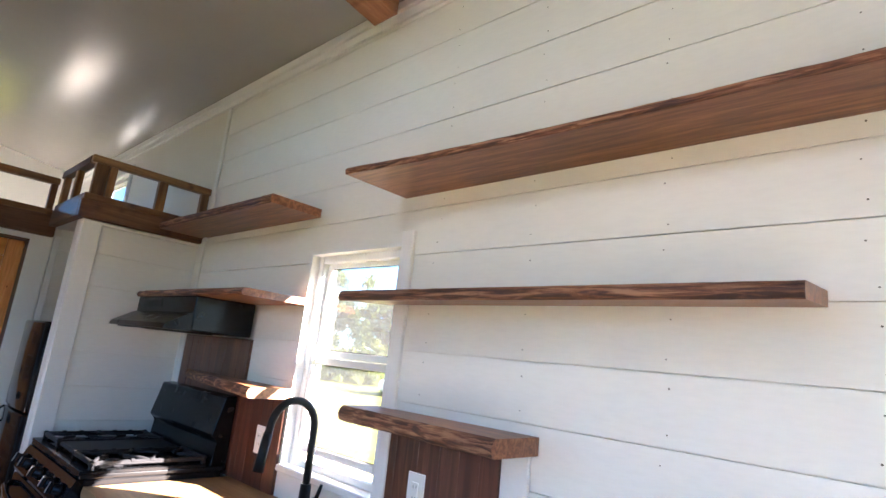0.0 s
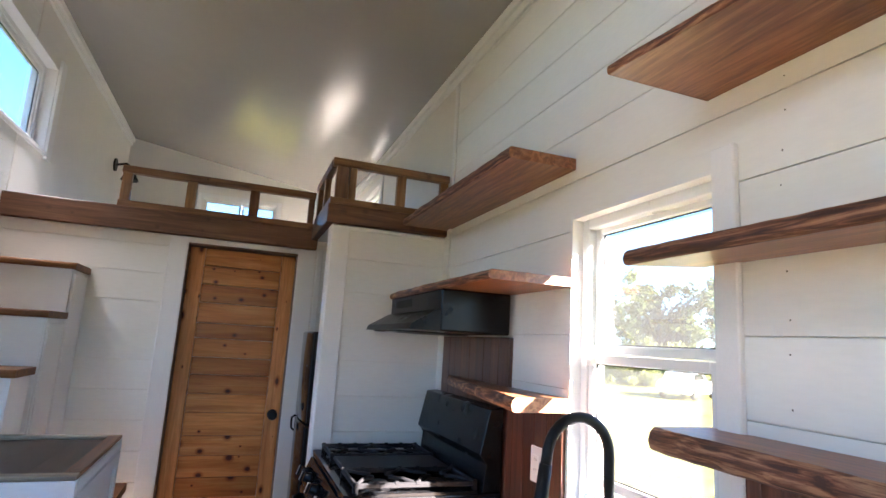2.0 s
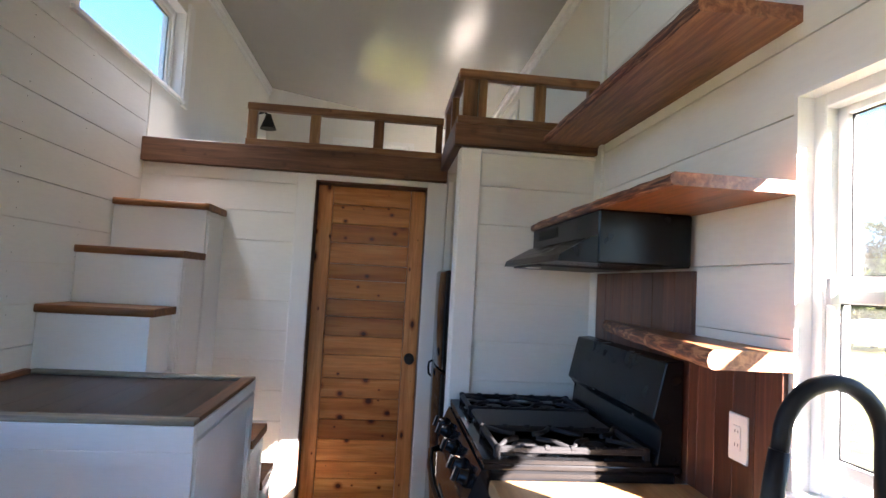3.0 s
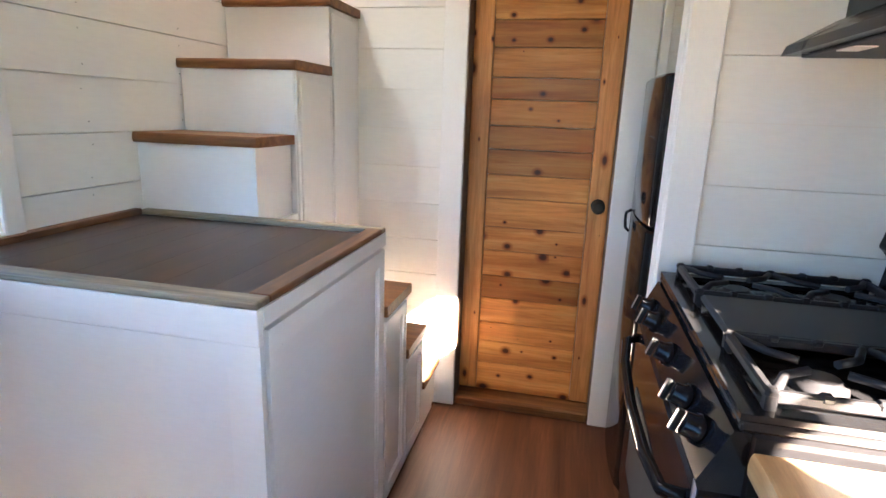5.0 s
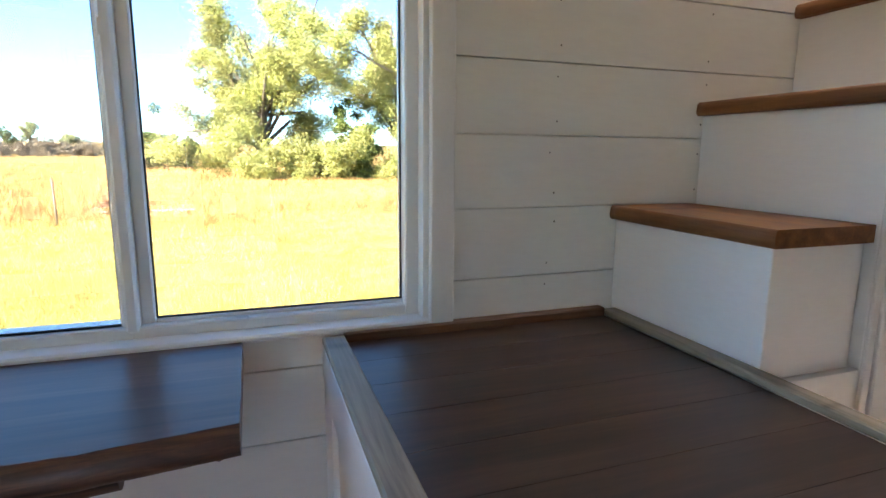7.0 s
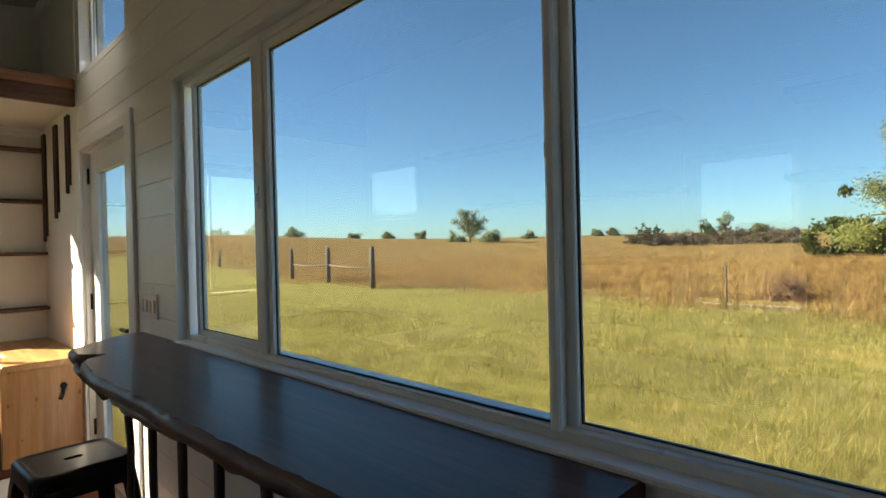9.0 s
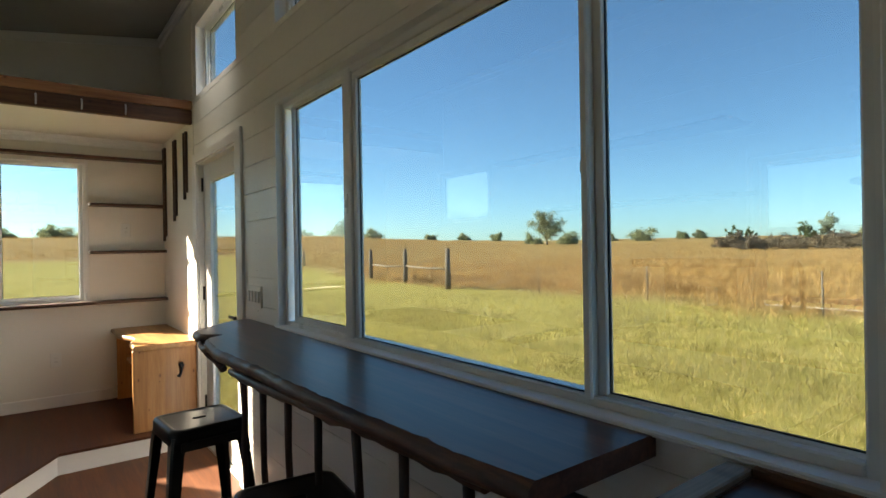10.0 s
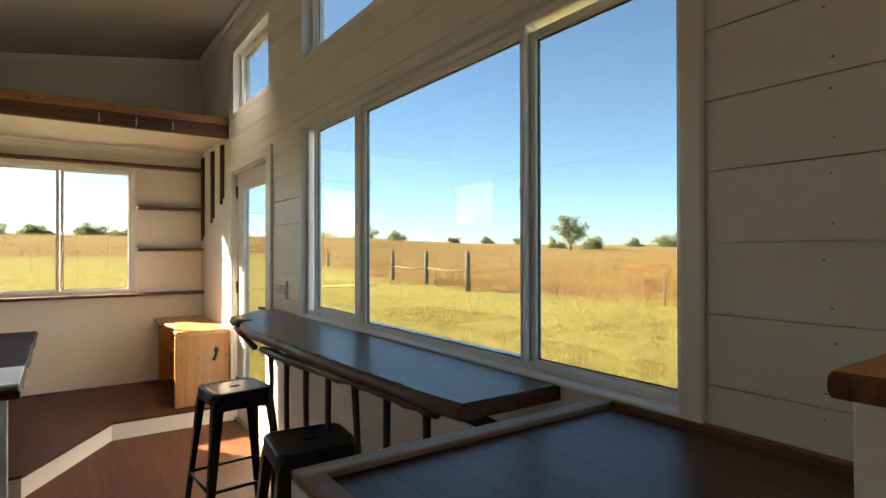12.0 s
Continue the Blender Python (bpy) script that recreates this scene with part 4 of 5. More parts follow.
def grate(y0, y1):
    bm = bmesh.new()
    z = 0.952
    x0, x1 = 1.69, 2.145
    for a, c in (((x0, y0, z - 0.004), (x1, y0, z - 0.004)), ((x0, y1, z - 0.004), (x1, y1, z - 0.004)), ((x0, y0, z - 0.004), (x0, y1, z - 0.004)), ((x1, y0, z - 0.004), (x1, y1, z - 0.004))):
        box(min(a[0], c[0]) - 0.008, max(a[0], c[0]) + 0.008, min(a[1], c[1]) - 0.008, max(a[1], c[1]) + 0.008, z - 0.014, z + 0.006, 0.004, 1, bm)
    ym = (y0 + y1) / 2
    for cx in (1.805, 2.03):
        for dx, dy in ((-1, -1), (-1, 1), (1, -1), (1, 1)):
            tube([(cx + dx * 0.11, ym + dy * (y1 - y0) * 0.5, z), (cx + dx * 0.075, ym + dy * 0.05, z + 0.003), (cx + dx * 0.03, ym + dy * 0.02, z + 0.003)], 0.008, 6, bm)
    for x in (1.69, 1.765, 1.84, 1.918, 1.995, 2.07, 2.145):
        for y in (y0, y1):
            box(x - 0.011, x + 0.011, y - 0.010, y + 0.010, z - 0.006, z + 0.010, 0.005, 1, bm)
    for x in (x0, x1):
        for y in (y0, y1):
            box(x - 0.009, x + 0.009, y - 0.009, y + 0.009, 0.916, z, 0.002, 1, bm)
    part("grate", bm, CAST_IRON, stove)


grate(2.235, 2.470)
grate(2.740, 2.975)
part("griddle_plate", box(1.69, 2.145, 2.486, 2.724, 0.935, 0.953, 0.006), GRIDDLE, stove)
for cx in (1.805, 2.03):
    for cy in (2.352, 2.857):
        part("burner", tube([(cx, cy, 0.914), (cx, cy, 0.928), (cx, cy, 0.930), (cx, cy, 0.938)], [0.045, 0.042, 0.033, 0.030], 16), CAST_IRON, stove)
bm = bmesh.new()
prof = [(2.165, 0.915), (2.185, 1.02), (2.150, 1.052), (2.188, 1.222), (2.245, 1.228), (2.245, 0.915)]
ends = [[bm.verts.new((x, y, z)) for x, z in prof] for y in (SY0 + 0.004, SY1 - 0.035)]
for k in range(6):
    bm.faces.new((ends[0][k], ends[0][(k + 1) % 6], ends[1][(k + 1) % 6], ends[1][k]))
bm.faces.new(ends[0][::-1])
bm.faces.new(ends[1])
bmesh.ops.bevel(bm, geom=bm.edges[:], offset=0.004, segments=1, affect="EDGES")
part("backguard", bm, BLACK_STEEL, stove)

fridge = thing("fridge", (1.94, 3.42, 0.0), "glossy black top-freezer fridge in a narrow alcove", "fridge")
part("body", box(1.664, 2.24, 3.165, 3.675, 0.02, 1.485, 0.006), BLACK_STEEL, fridge)


def bowed(z0, z1):
    """A fridge door with a gently bowed face."""
    bm = bmesh.new()
    n = 14
    cols = []
    for i in range(n + 1):
        u = 2 * i / n - 1
        x = 1.600 + 0.020 * u * u + (0.012 if abs(u) == 1 else 0.0)
        y = 3.42 + 0.255 * u
        cols.append([bm.verts.new((x + 0.008, y, z0)), bm.verts.new((x, y, z0 + 0.008)), bm.verts.new((x, y, z1 - 0.008)), bm.verts.new((x + 0.008, y, z1)), bm.verts.new((1.660, y, z1)), bm.verts.new((1.660, y, z0))])
    for a, c in zip(cols, cols[1:]):
        for k in range(6):
            f = bm.faces.new((a[k], c[k], c[(k + 1) % 6], a[(k + 1) % 6]))
            f.smooth = k == 1
    bm.faces.new(cols[0])
    bm.faces.new(cols[-1][::-1])
    return bm


part("freezer_door", bowed(1.015, 1.483), FRIDGE_BLACK, fridge)
part("fridge_door", bowed(0.06, 1.005), FRIDGE_BLACK, fridge)
part("handle", tube([(1.618, 3.645, 1.0), (1.598, 3.646, 0.985), (1.596, 3.64, 0.96), (1.598, 3.625, 0.93), (1.610, 3.61, 0.92)], 0.006, 8), BLACK_ENAMEL, fridge)

faucet = thing("kitchen_faucet", (2.20, 1.50, 0.872), "matte black gooseneck kitchen faucet by the window", "faucet")
part("base", tube([(2.20, 1.50, 0.872), (2.20, 1.50, 0.885), (2.20, 1.50, 0.89), (2.20, 1.50, 0.99)], [0.030, 0.030, 0.022, 0.020], 14), MATTE_BLACK, faucet)
arc = [(2.20, 1.50, 0.98), (2.20, 1.50, 1.14)] + [(2.20 - 0.095 * (1 - math.cos(a)), 1.50, 1.19 + 0.10 * math.sin(a)) for a in [math.pi * k / 14 for k in range(0, 15)]] + [(2.005, 1.50, 1.16)]
part("neck", tube(arc, 0.0145, 12), MATTE_BLACK, faucet)
part("spray_head", tube([(2.007, 1.50, 1.175), (1.995, 1.50, 1.09), (1.99, 1.50, 1.045)], [0.0165, 0.018, 0.020], 12), MATTE_BLACK, faucet)
part("lever", tube([(2.205, 1.475, 0.93), (2.21, 1.44, 0.95), (2.215, 1.425, 1.00)], [0.010, 0.008, 0.006], 8), MATTE_BLACK, faucet)


def wall_plate(name, axis, plane, out, u, z, w, h, label, gangs, category):
    ob = thing(name, (plane, u, z) if axis == "x" else (u, plane, z), label, category)

    def b(d0, d1, p0, p1, q0, q1, bevel=0.002):
        lo, hi = sorted((plane + out * d0, plane + out * d1))
        return box(lo, hi, p0, p1, q0, q1, bevel) if axis == "x" else box(p0, p1, lo, hi, q0, q1, bevel)

    part("plate", b(0, 0.006 if gangs == 1 else 0.011, u - w / 2, u + w / 2, z - h / 2, z + h / 2, 0.002), PLATE, ob)
    for k in range(gangs):
        c = u + (k - (gangs - 1) / 2) * w / gangs * 0.92
        body = part("rocker" if gangs > 1 else "socket", b(0.006 if gangs == 1 else 0.011, 0.009 if gangs == 1 else 0.018, c - 0.014, c + 0.014, z - 0.031, z + 0.031, 0.001), PLATE, ob)
        if gangs == 1:
            for dz in (-0.017, 0.017):
                for du in (-0.006, 0.006):
                    part("slot", b(0.0088, 0.0094, c + du - 0.001, c + du + 0.001, z + dz - 0.004, z + dz + 0.004, 0), GASKET, body)


wall_plate("outlet", "x", W - 0.0175, -1, 0.978, 1.070, 0.075, 0.118, "white duplex outlet on the dark backsplash", 1, "outlet")
wall_plate("outlet", "x", W - 0.0175, -1, 1.958, 1.072, 0.075, 0.118, "white duplex outlet beside the stove", 1, "outlet")
wall_plate("outlet", "y", Y_END, 1, 0.83, 0.53, 0.075, 0.118, "white outlet low on the end room wall", 1, "outlet")
wall_plate("outlet", "y", Y_END, 1, 0.31, 1.61, 0.075, 0.118, "white outlet between the end room shelves", 1, "outlet")
wall_plate("light_switch", "x", 0.0, 1, -0.378, 1.150, 0.23, 0.118, "white four-gang switch plate beside the entry door", 4, "light switch")

# ---- bar under the picture window ----
def bar_front(t):
    y = -0.50 + t * 2.555
    if y < -0.22:
        return 0.10 + (y + 0.50) / 0.28 * 0.27
    notch = 0.085 * math.exp(-((y - 0.02) / 0.05) ** 2)
    return 0.366 - notch + 0.052 * max(0.0, math.sin(math.pi * (y + 0.22) / 2.32)) ** 0.7 + 0.02 * math.exp(-((y - 0.45) / 0.25) ** 2)


bar = thing("bar_counter", (0.2, 0.8, 0.974), "glossy dark walnut live-edge bar under the picture window", "bar counter")
board, bark = split(live_slab(bar_front, -0.50, 2.055, 0.001, 0.968, 1.014, 13.0, 0.008, "y", 110, None, 0.02))
part("slab", board, BAR, bar)
part("bark_edge", bark, BAR_EDGE, bar, "rough dark bark edge")
gnarl = tube([(0.32, -0.14, 0.988), (0.356, -0.09, 0.980), (0.376, -0.03, 0.966), (0.374, 0.03, 0.955), (0.370, 0.09, 0.965), (0.36, 0.16, 0.985)], [0.012, 0.015, 0.011, 0.014, 0.017, 0.012], 8)
tube([(0.374, 0.03, 0.956), (0.355, 0.05, 0.93), (0.335, 0.09, 0.905), (0.322, 0.15, 0.878)], [0.013, 0.016, 0.015, 0.018], 8, gnarl)
tube([(0.350, 0.06, 0.925), (0.31, 0.09, 0.93), (0.27, 0.11, 0.955), (0.25, 0.11, 0.976)], [0.013, 0.012, 0.013, 0.016], 7, gnarl)
part("gnarl", gnarl, BAR_EDGE, bar, "gnarled bark knot with gaps")
rng = random.Random(4)
log_pts = [(0.328 + 0.006 * math.sin(k * 0.45) + rng.uniform(-0.004, 0.004), 0.28 + k * 0.058, 0.888 + 0.0023 * k + 0.004 * math.sin(k * 0.35 + 1)) for k in range(29)]
log_r = [0.020 + rng.uniform(-0.006, 0.006) for k in range(29)]
rail = thing("bar_log_rail", (0.33, 1.1, 0.0), "rough dark log rail on thin branch posts under the bar", "railing")
part("log", tube(log_pts, log_r, 9), BAR_EDGE, rail)
for y in (0.43, 0.655, 0.90, 1.144, 1.385, 1.61, 1.85):
    k = [(0.31 + 0.016 * z + rng.uniform(-0.004, 0.004), y + rng.uniform(-0.005, 0.005), z) for z in (0.0, 0.2, 0.4, 0.6, 0.75, 0.876 + 0.04 * (y - 0.28))]
    part("post", tube(k, [0.014, 0.012, 0.013, 0.012, 0.012, 0.013], 7), STICK, rail)
part("bracket", tube([(0.02, 2.0, 0.80), (0.14, 1.98, 0.88), (0.30, 1.96, 0.965)], [0.022, 0.02, 0.02], 8), STICK, rail)


def stool():
    ob = thing("bar_stool", (0, 0, 0), "black metal bar stool with a slotted square seat", "stool", "bar stools")
    H, S, F = 0.70, 0.150, 0.205
    bm = bmesh.new()

    def ring(s, z, r, steps=5):
        pts = []
        for cx, cy, a0 in ((s - r, s - r, 0), (-(s - r), s - r, 90), (-(s - r), -(s - r), 180), (s - r, -(s - r), 270)):
            pts += [bm.verts.new((cx + r * math.cos(radians(a0 + 90 * k / steps)), cy + r * math.sin(radians(a0 + 90 * k / steps)), z)) for k in range(steps + 1)]
        return pts

    rings = [ring(S + 0.004, H - 0.060, 0.045), ring(S + 0.004, H - 0.014, 0.045), ring(S - 0.002, H - 0.003, 0.043), ring(S - 0.016, H, 0.040), ring(S - 0.026, H - 0.004, 0.036)]
    slot = [bm.verts.new((0.028 * math.copysign(abs(math.cos(a)) ** 0.5, math.cos(a)), 0.015 * math.copysign(abs(math.sin(a)) ** 0.5, math.sin(a)), H - 0.004)) for a in (2 * math.pi * k / 24 for k in range(24))]
    deep = [bm.verts.new((v.co.x, v.co.y, H - 0.035)) for v in slot]
    for a, c in zip(rings, rings[1:]):
        for k in range(24):
            f = bm.faces.new((a[k], a[(k + 1) % 24], c[(k + 1) % 24], c[k]))
            f.smooth = True
    last = rings[-1]
    for k in range(24):
        bm.faces.new((last[k], last[(k + 1) % 24], slot[(k + 1) % 24], slot[k]))
        bm.faces.new((slot[k], slot[(k + 1) % 24], deep[(k + 1) % 24], deep[k]))
    part("seat", bm, STOOL_METAL, ob)
    for sx in (-1, 1):
        for sy in (-1, 1):
            bm = bmesh.new()
            rows = []
            for z, o, w in ((H - 0.03, S - 0.004, 0.062), (H - 0.10, S + 0.006, 0.050), (H * 0.45, S + 0.030, 0.038), (0.0, F, 0.026)):
                rows.append([bm.verts.new(p) for p in ((sx * (o - w), sy * o, z), (sx * (o - 0.008), sy * o, z), (sx * o, sy * (o - 0.008), z), (sx * o, sy * (o - w), z), (sx * (o - 0.004), sy * (o - w), z), (sx * (o - 0.012), sy * (o - 0.012), z), (sx * (o - w), sy * (o - 0.004), z))])
            for a, c in zip(rows, rows[1:]):
                for k in range(7):
                    bm.faces.new((a[k], a[(k + 1) % 7], c[(k + 1) % 7], c[k]))
            bm.faces.new(rows[0])
            bm.faces.new(rows[-1][::-1])
            part("leg", bm, STOOL_METAL, ob)
    q = S + 0.028
    for a, c in (((-q, -q), (q, -q)), ((q, -q), (q, q)), ((q, q), (-q, q)), ((-q, q), (-q, -q))):
        part("foot_bar", tube([(*a, 0.24), (*c, 0.24)], 0.008, 6), STOOL_METAL, ob)
    q = S + 0.008
    for a, c in (((-q + 0.04, -q), (q - 0.04, -q)), ((-q + 0.04, q), (q - 0.04, q))):
        part("apron", box(a[0], c[0], a[1] - 0.002, a[1] + 0.002, H - 0.085, H - 0.05), STOOL_METAL, ob)
    return ob


first = stool()
first.matrix_basis = pose(0.435, 0.185, 0.0, 0, 0, 4)
copy_thing(first, pose(0.41, 1.185, 0.0, 0, 0, -6))

# ---- end room on its platform ----
bm = bmesh.new()
outline = [(0.0, -1.575), (0.875, -1.575), (1.365, -0.75), (W, -0.75), (W, Y_END), (0.0, Y_END)]
lo = [bm.verts.new((x, y, 0.0)) for x, y in outline]
hi = [bm.verts.new((x, y, 0.122)) for x, y in outline]
for k in range(6):
    bm.faces.new((lo[k], lo[(k + 1) % 6], hi[(k + 1) % 6], hi[k]))
bm.faces.new(hi)
bm.faces.new(lo[::-1])
platform = solid("platform", bm, TRIM, "low platform with a white riser and brown plank top", "platform", kind="structure")
bm = bmesh.new()
outline = [(0.0, -1.560), (0.867, -1.560), (1.357, -0.735), (W, -0.735), (W, Y_END), (0.0, Y_END)]
lo = [bm.verts.new((x, y, 0.122)) for x, y in outline]
hi = [bm.verts.new((x, y, 0.140)) for x, y in outline]
for k in range(6):
    bm.faces.new((lo[k], lo[(k + 1) % 6], hi[(k + 1) % 6], hi[k]))
bm.faces.new(hi)
bm.faces.new(lo[::-1])
part("deck", bm, FLOOR, platform, "brown plank deck")
solid("baseboard", box(0.425, W, Y_END, Y_END + 0.014, 0.14, 0.235, 0.003), TRIM, "white baseboard in the end room", "baseboard", kind="structure")

solid("storage_loft", box(0.0, W, Y_END, -1.80, 2.40, 2.44), SMOOTH, "white storage loft deck above the end room", "loft", kind="structure")
solid("loft_beam", box(0.0, W, -1.80, -1.755, 2.372, 2.478, 0.004), BEAM_X, "dark-stained wooden beam of the storage loft", "beam", kind="structure")
solid("loft_beam", box(0.0, W, -1.82, -1.748, 2.478, 2.548, 0.006), PINE, "orange knotty plank capping the storage loft beam", "beam", kind="structure")
for x in (0.44, 0.70, 0.95):
    solid("curtain_hook", tube([(x, -1.752, 2.455), (x, -1.738, 2.45), (x, -1.734, 2.42), (x, -1.738, 2.395), (x, -1.752, 2.39)], 0.006, 6), STEEL, "small steel bracket on the loft beam", "hook", "loft beam hooks")
bm = bmesh.new()
box(0.0, W, Y_END, Y_END + 0.02, 2.33, 2.40, 0.004, 1, bm)
box(0.0, W, Y_END, Y_END + 0.04, 2.365, 2.40, 0.004, 1, bm)
solid("crown_trim", bm, TRIM, "white stepped moulding under the storage loft", "trim", kind="structure")

for x0, x1, z, d, label in ((0.002, 1.82, 2.212, 0.11, "long dark wooden shelf above the end room window"), (0.002, 0.590, 1.810, 0.12, "short dark wooden shelf beside the end window"), (0.002, 0.590, 1.404, 0.12, "short dark wooden shelf beside the end window"), (0.002, 1.86, 0.977, 0.14, "long dark live-edge sill shelf under the end window")):
    solid("end_room_shelf", live_slab(Y_END + d, x0, x1, Y_END + 0.001, z, z + 0.026, z * 7, 0.008, "x", 30, None, 0.008), STICK, label, "shelf", "end room shelves", extra=(BAR_EDGE,))
for y, z in ((-2.80, 1.51), (-2.735, 1.55), (-2.37, 1.67), (-2.30, 1.71), (-1.985, 1.82), (-1.92, 1.87)):
    solid("wall_slat", box(0.001, 0.022, y - 0.009, y + 0.009, z, 2.345, 0.003), STICK, "thin dark wooden slat hung upright on the wall", "slat", "wall slats")

desk = thing("side_desk", (0.22, -2.25, 0.14), "golden pine live-edge side desk with an open shelf", "desk")
part("top", live_slab(lambda t: 0.44 - 0.07 * math.exp(-((t - 0.62) / 0.16) ** 2), -2.855, -1.655, 0.003, 0.715, 0.752, 31.0, 0.018, "y", 30, None, 0.012), DESK, desk, "", (DESK,))
part("front_panel", box(0.015, 0.435, -1.700, -1.667, 0.14, 0.715, 0.004), DESK_Z, desk)
part("back_panel", box(0.015, 0.40, -2.84, -2.81, 0.14, 0.715, 0.004), DESK_Z, desk)
part("shelf", live_slab(0.33, -2.809, -1.701, 0.003, 0.47, 0.495, 37.0, 0.012, "y", 24, None, 0.01), DESK, desk, "", (DESK,))
bm = tube([(0.125, -1.661, 0.60), (0.135, -1.655, 0.585), (0.125, -1.655, 0.565), (0.112, -1.657, 0.585), (0.125, -1.661, 0.60)], 0.010, 6)
tube([(0.125, -1.659, 0.57), (0.128, -1.657, 0.53), (0.140, -1.657, 0.50), (0.150, -1.655, 0.51)], 0.009, 6, bm)
part("iron_latch", bm, MATTE_BLACK, desk, "black iron latch")

table = thing("work_table", (1.8, -1.2, 0.0), "long dark live-edge table on a white painted panel", "table")
part("top", live_slab(1.335, -2.35, -0.06, W - 0.002, 0.715, 0.760, 41.0, 0.010, "y", 40, None, 0.016), TABLE, table, "", (BAR_EDGE,))
part("end_panel", box(1.385, W - 0.002, -0.14, -0.10, 0.0, 0.715, 0.004), CABINET, table)
solid("white_board", box(1.345, 2.20, -0.62, -0.12, 0.7605, 0.775, 0.003), CABINET, "white painted board lying on the dark table", "board")

# ---- outdoors ----
GROUND = -0.64


def land(x, y):
    """The lie of the field: flat by the house, rising to the skyline, sooner to the south."""
    d = math.hypot(x - 1, y - 1)
    south = max(0.0, min(1.0, (-(y - 1) - 0.9 * abs(x - 1)) / (d + 0.01) * 2.0))
    t = max(0.0, min(1.0, (d - 34 + 10 * south) / (240 - 140 * south)))
    return GROUND + 5.2 * t * t * (3 - 2 * t) + 0.10 * noise.noise((x * 0.05, y * 0.05, 0)) * min(1, d / 15)


def hay_edge(x, y):
    """How far a place lies beyond the edge of the mown lawn."""
    return max(-17.0 - x, -58.0 - y, x - 60, y - 60) + 1.6 * math.sin(x * 0.31 + y * 0.23) + 0.8 * math.sin(y * 0.9)


def ground_material():
    m, ns, ls, b = material("field_ground", 0.95)
    b.inputs["Specular IOR Level"].default_value = 0.05
    big = node(ns, "ShaderNodeTexNoise", Scale=0.09, Detail=6.0, Roughness=0.6)
    ls.new(coords(ns, ls, (1, 1, 1), False), big.inputs["Vector"])
    fine = node(ns, "ShaderNodeTexNoise", Scale=2.5, Detail=8.0, Roughness=0.7)
    ls.new(coords(ns, ls, (1, 1, 1), False), fine.inputs["Vector"])
    lawn = ramp(ns, ls, fine.outputs["Fac"], [(0.3, (0.17, 0.16, 0.03)), (0.5, (0.30, 0.265, 0.07)), (0.7, (0.42, 0.35, 0.13))])
    hay = ramp(ns, ls, fine.outputs["Fac"], [(0.3, (0.17, 0.11, 0.042)), (0.5, (0.27, 0.185, 0.07)), (0.7, (0.36, 0.265, 0.11))])
    at = ns.new("ShaderNodeSeparateXYZ")
    ls.new(coords(ns, ls, (1, 1, 1), False), at.inputs[0])
    edges = []
    for axis, sign, far in (("X", -1.0, 17.0), ("Y", -1.0, 58.0), ("X", 1.0, 60.0), ("Y", 1.0, 60.0)):
        e = node(ns, "ShaderNodeMath")
        e.operation = "MULTIPLY_ADD"
        ls.new(at.outputs[axis], e.inputs[0])
        e.inputs[1].default_value, e.inputs[2].default_value = sign, -far
        edges.append(e.outputs[0])
    top = edges[0]
    for other in edges[1:]:
        e = node(ns, "ShaderNodeMath")
        e.operation = "MAXIMUM"
        ls.new(top, e.inputs[0])
        ls.new(other, e.inputs[1])
        top = e.outputs[0]
    add = node(ns, "ShaderNodeMath")
    add.operation = "MULTIPLY_ADD"
    ls.new(big.outputs["Fac"], add.inputs[0])
    add.inputs[1].default_value = 5.0
    ls.new(top, add.inputs[2])
    r = node(ns, "ShaderNodeMapRange", From_Min=1.5, From_Max=3.5)
    ls.new(add.outputs[0], r.inputs["Value"])
    ls.new(mix(ns, ls, "MIX", r.outputs["Result"], lawn, hay), b.inputs["Base Color"])
    return m


def blades(name, low, mid, high, thin=0.0, patch=0.0):
    """Grass or leaves; thin is the share of light let through, patch the contrast of small patches."""
    m, ns, ls, b = material(name, 0.85)
    b.inputs["Specular IOR Level"].default_value = 0.08
    geo = ns.new("ShaderNodeNewGeometry")
    c = ramp(ns, ls, geo.outputs["Random Per Island"], [(0.0, low), (0.5, mid), (1.0, high)])
    big = node(ns, "ShaderNodeTexNoise", Scale=0.22, Detail=4.0)
    ls.new(coords(ns, ls, (1, 1, 1), False), big.inputs["Vector"])
    c = mix(ns, ls, "MULTIPLY", 0.8, c, ramp(ns, ls, big.outputs["Fac"], [(0.35, (0.66, 0.60, 0.52)), (0.5, (1.0, 0.97, 0.9)), (0.65, (1.22, 1.2, 1.0))]))
    if patch:
        small = node(ns, "ShaderNodeTexNoise", Scale=1.6, Detail=5.0, Roughness=0.65)
        ls.new(coords(ns, ls, (1, 1, 1), False), small.inputs["Vector"])
        c = mix(ns, ls, "MULTIPLY", patch, c, ramp(ns, ls, small.outputs["Fac"], [(0.36, (0.52, 0.46, 0.44)), (0.5, (1.0, 1.0, 1.0)), (0.64, (1.38, 1.25, 1.2))]))
    ls.new(c, b.inputs["Base Color"])
    if thin:
        through_ = ns.new("ShaderNodeBsdfTranslucent")
        ls.new(c, through_.inputs["Color"])
        both = ns.new("ShaderNodeMixShader")
        both.inputs[0].default_value = thin
        ls.new(b.outputs[0], both.inputs[1])
        ls.new(through_.outputs[0], both.inputs[2])
        ls.new(both.outputs[0], ns["Material Output"].inputs["Surface"])
    return m


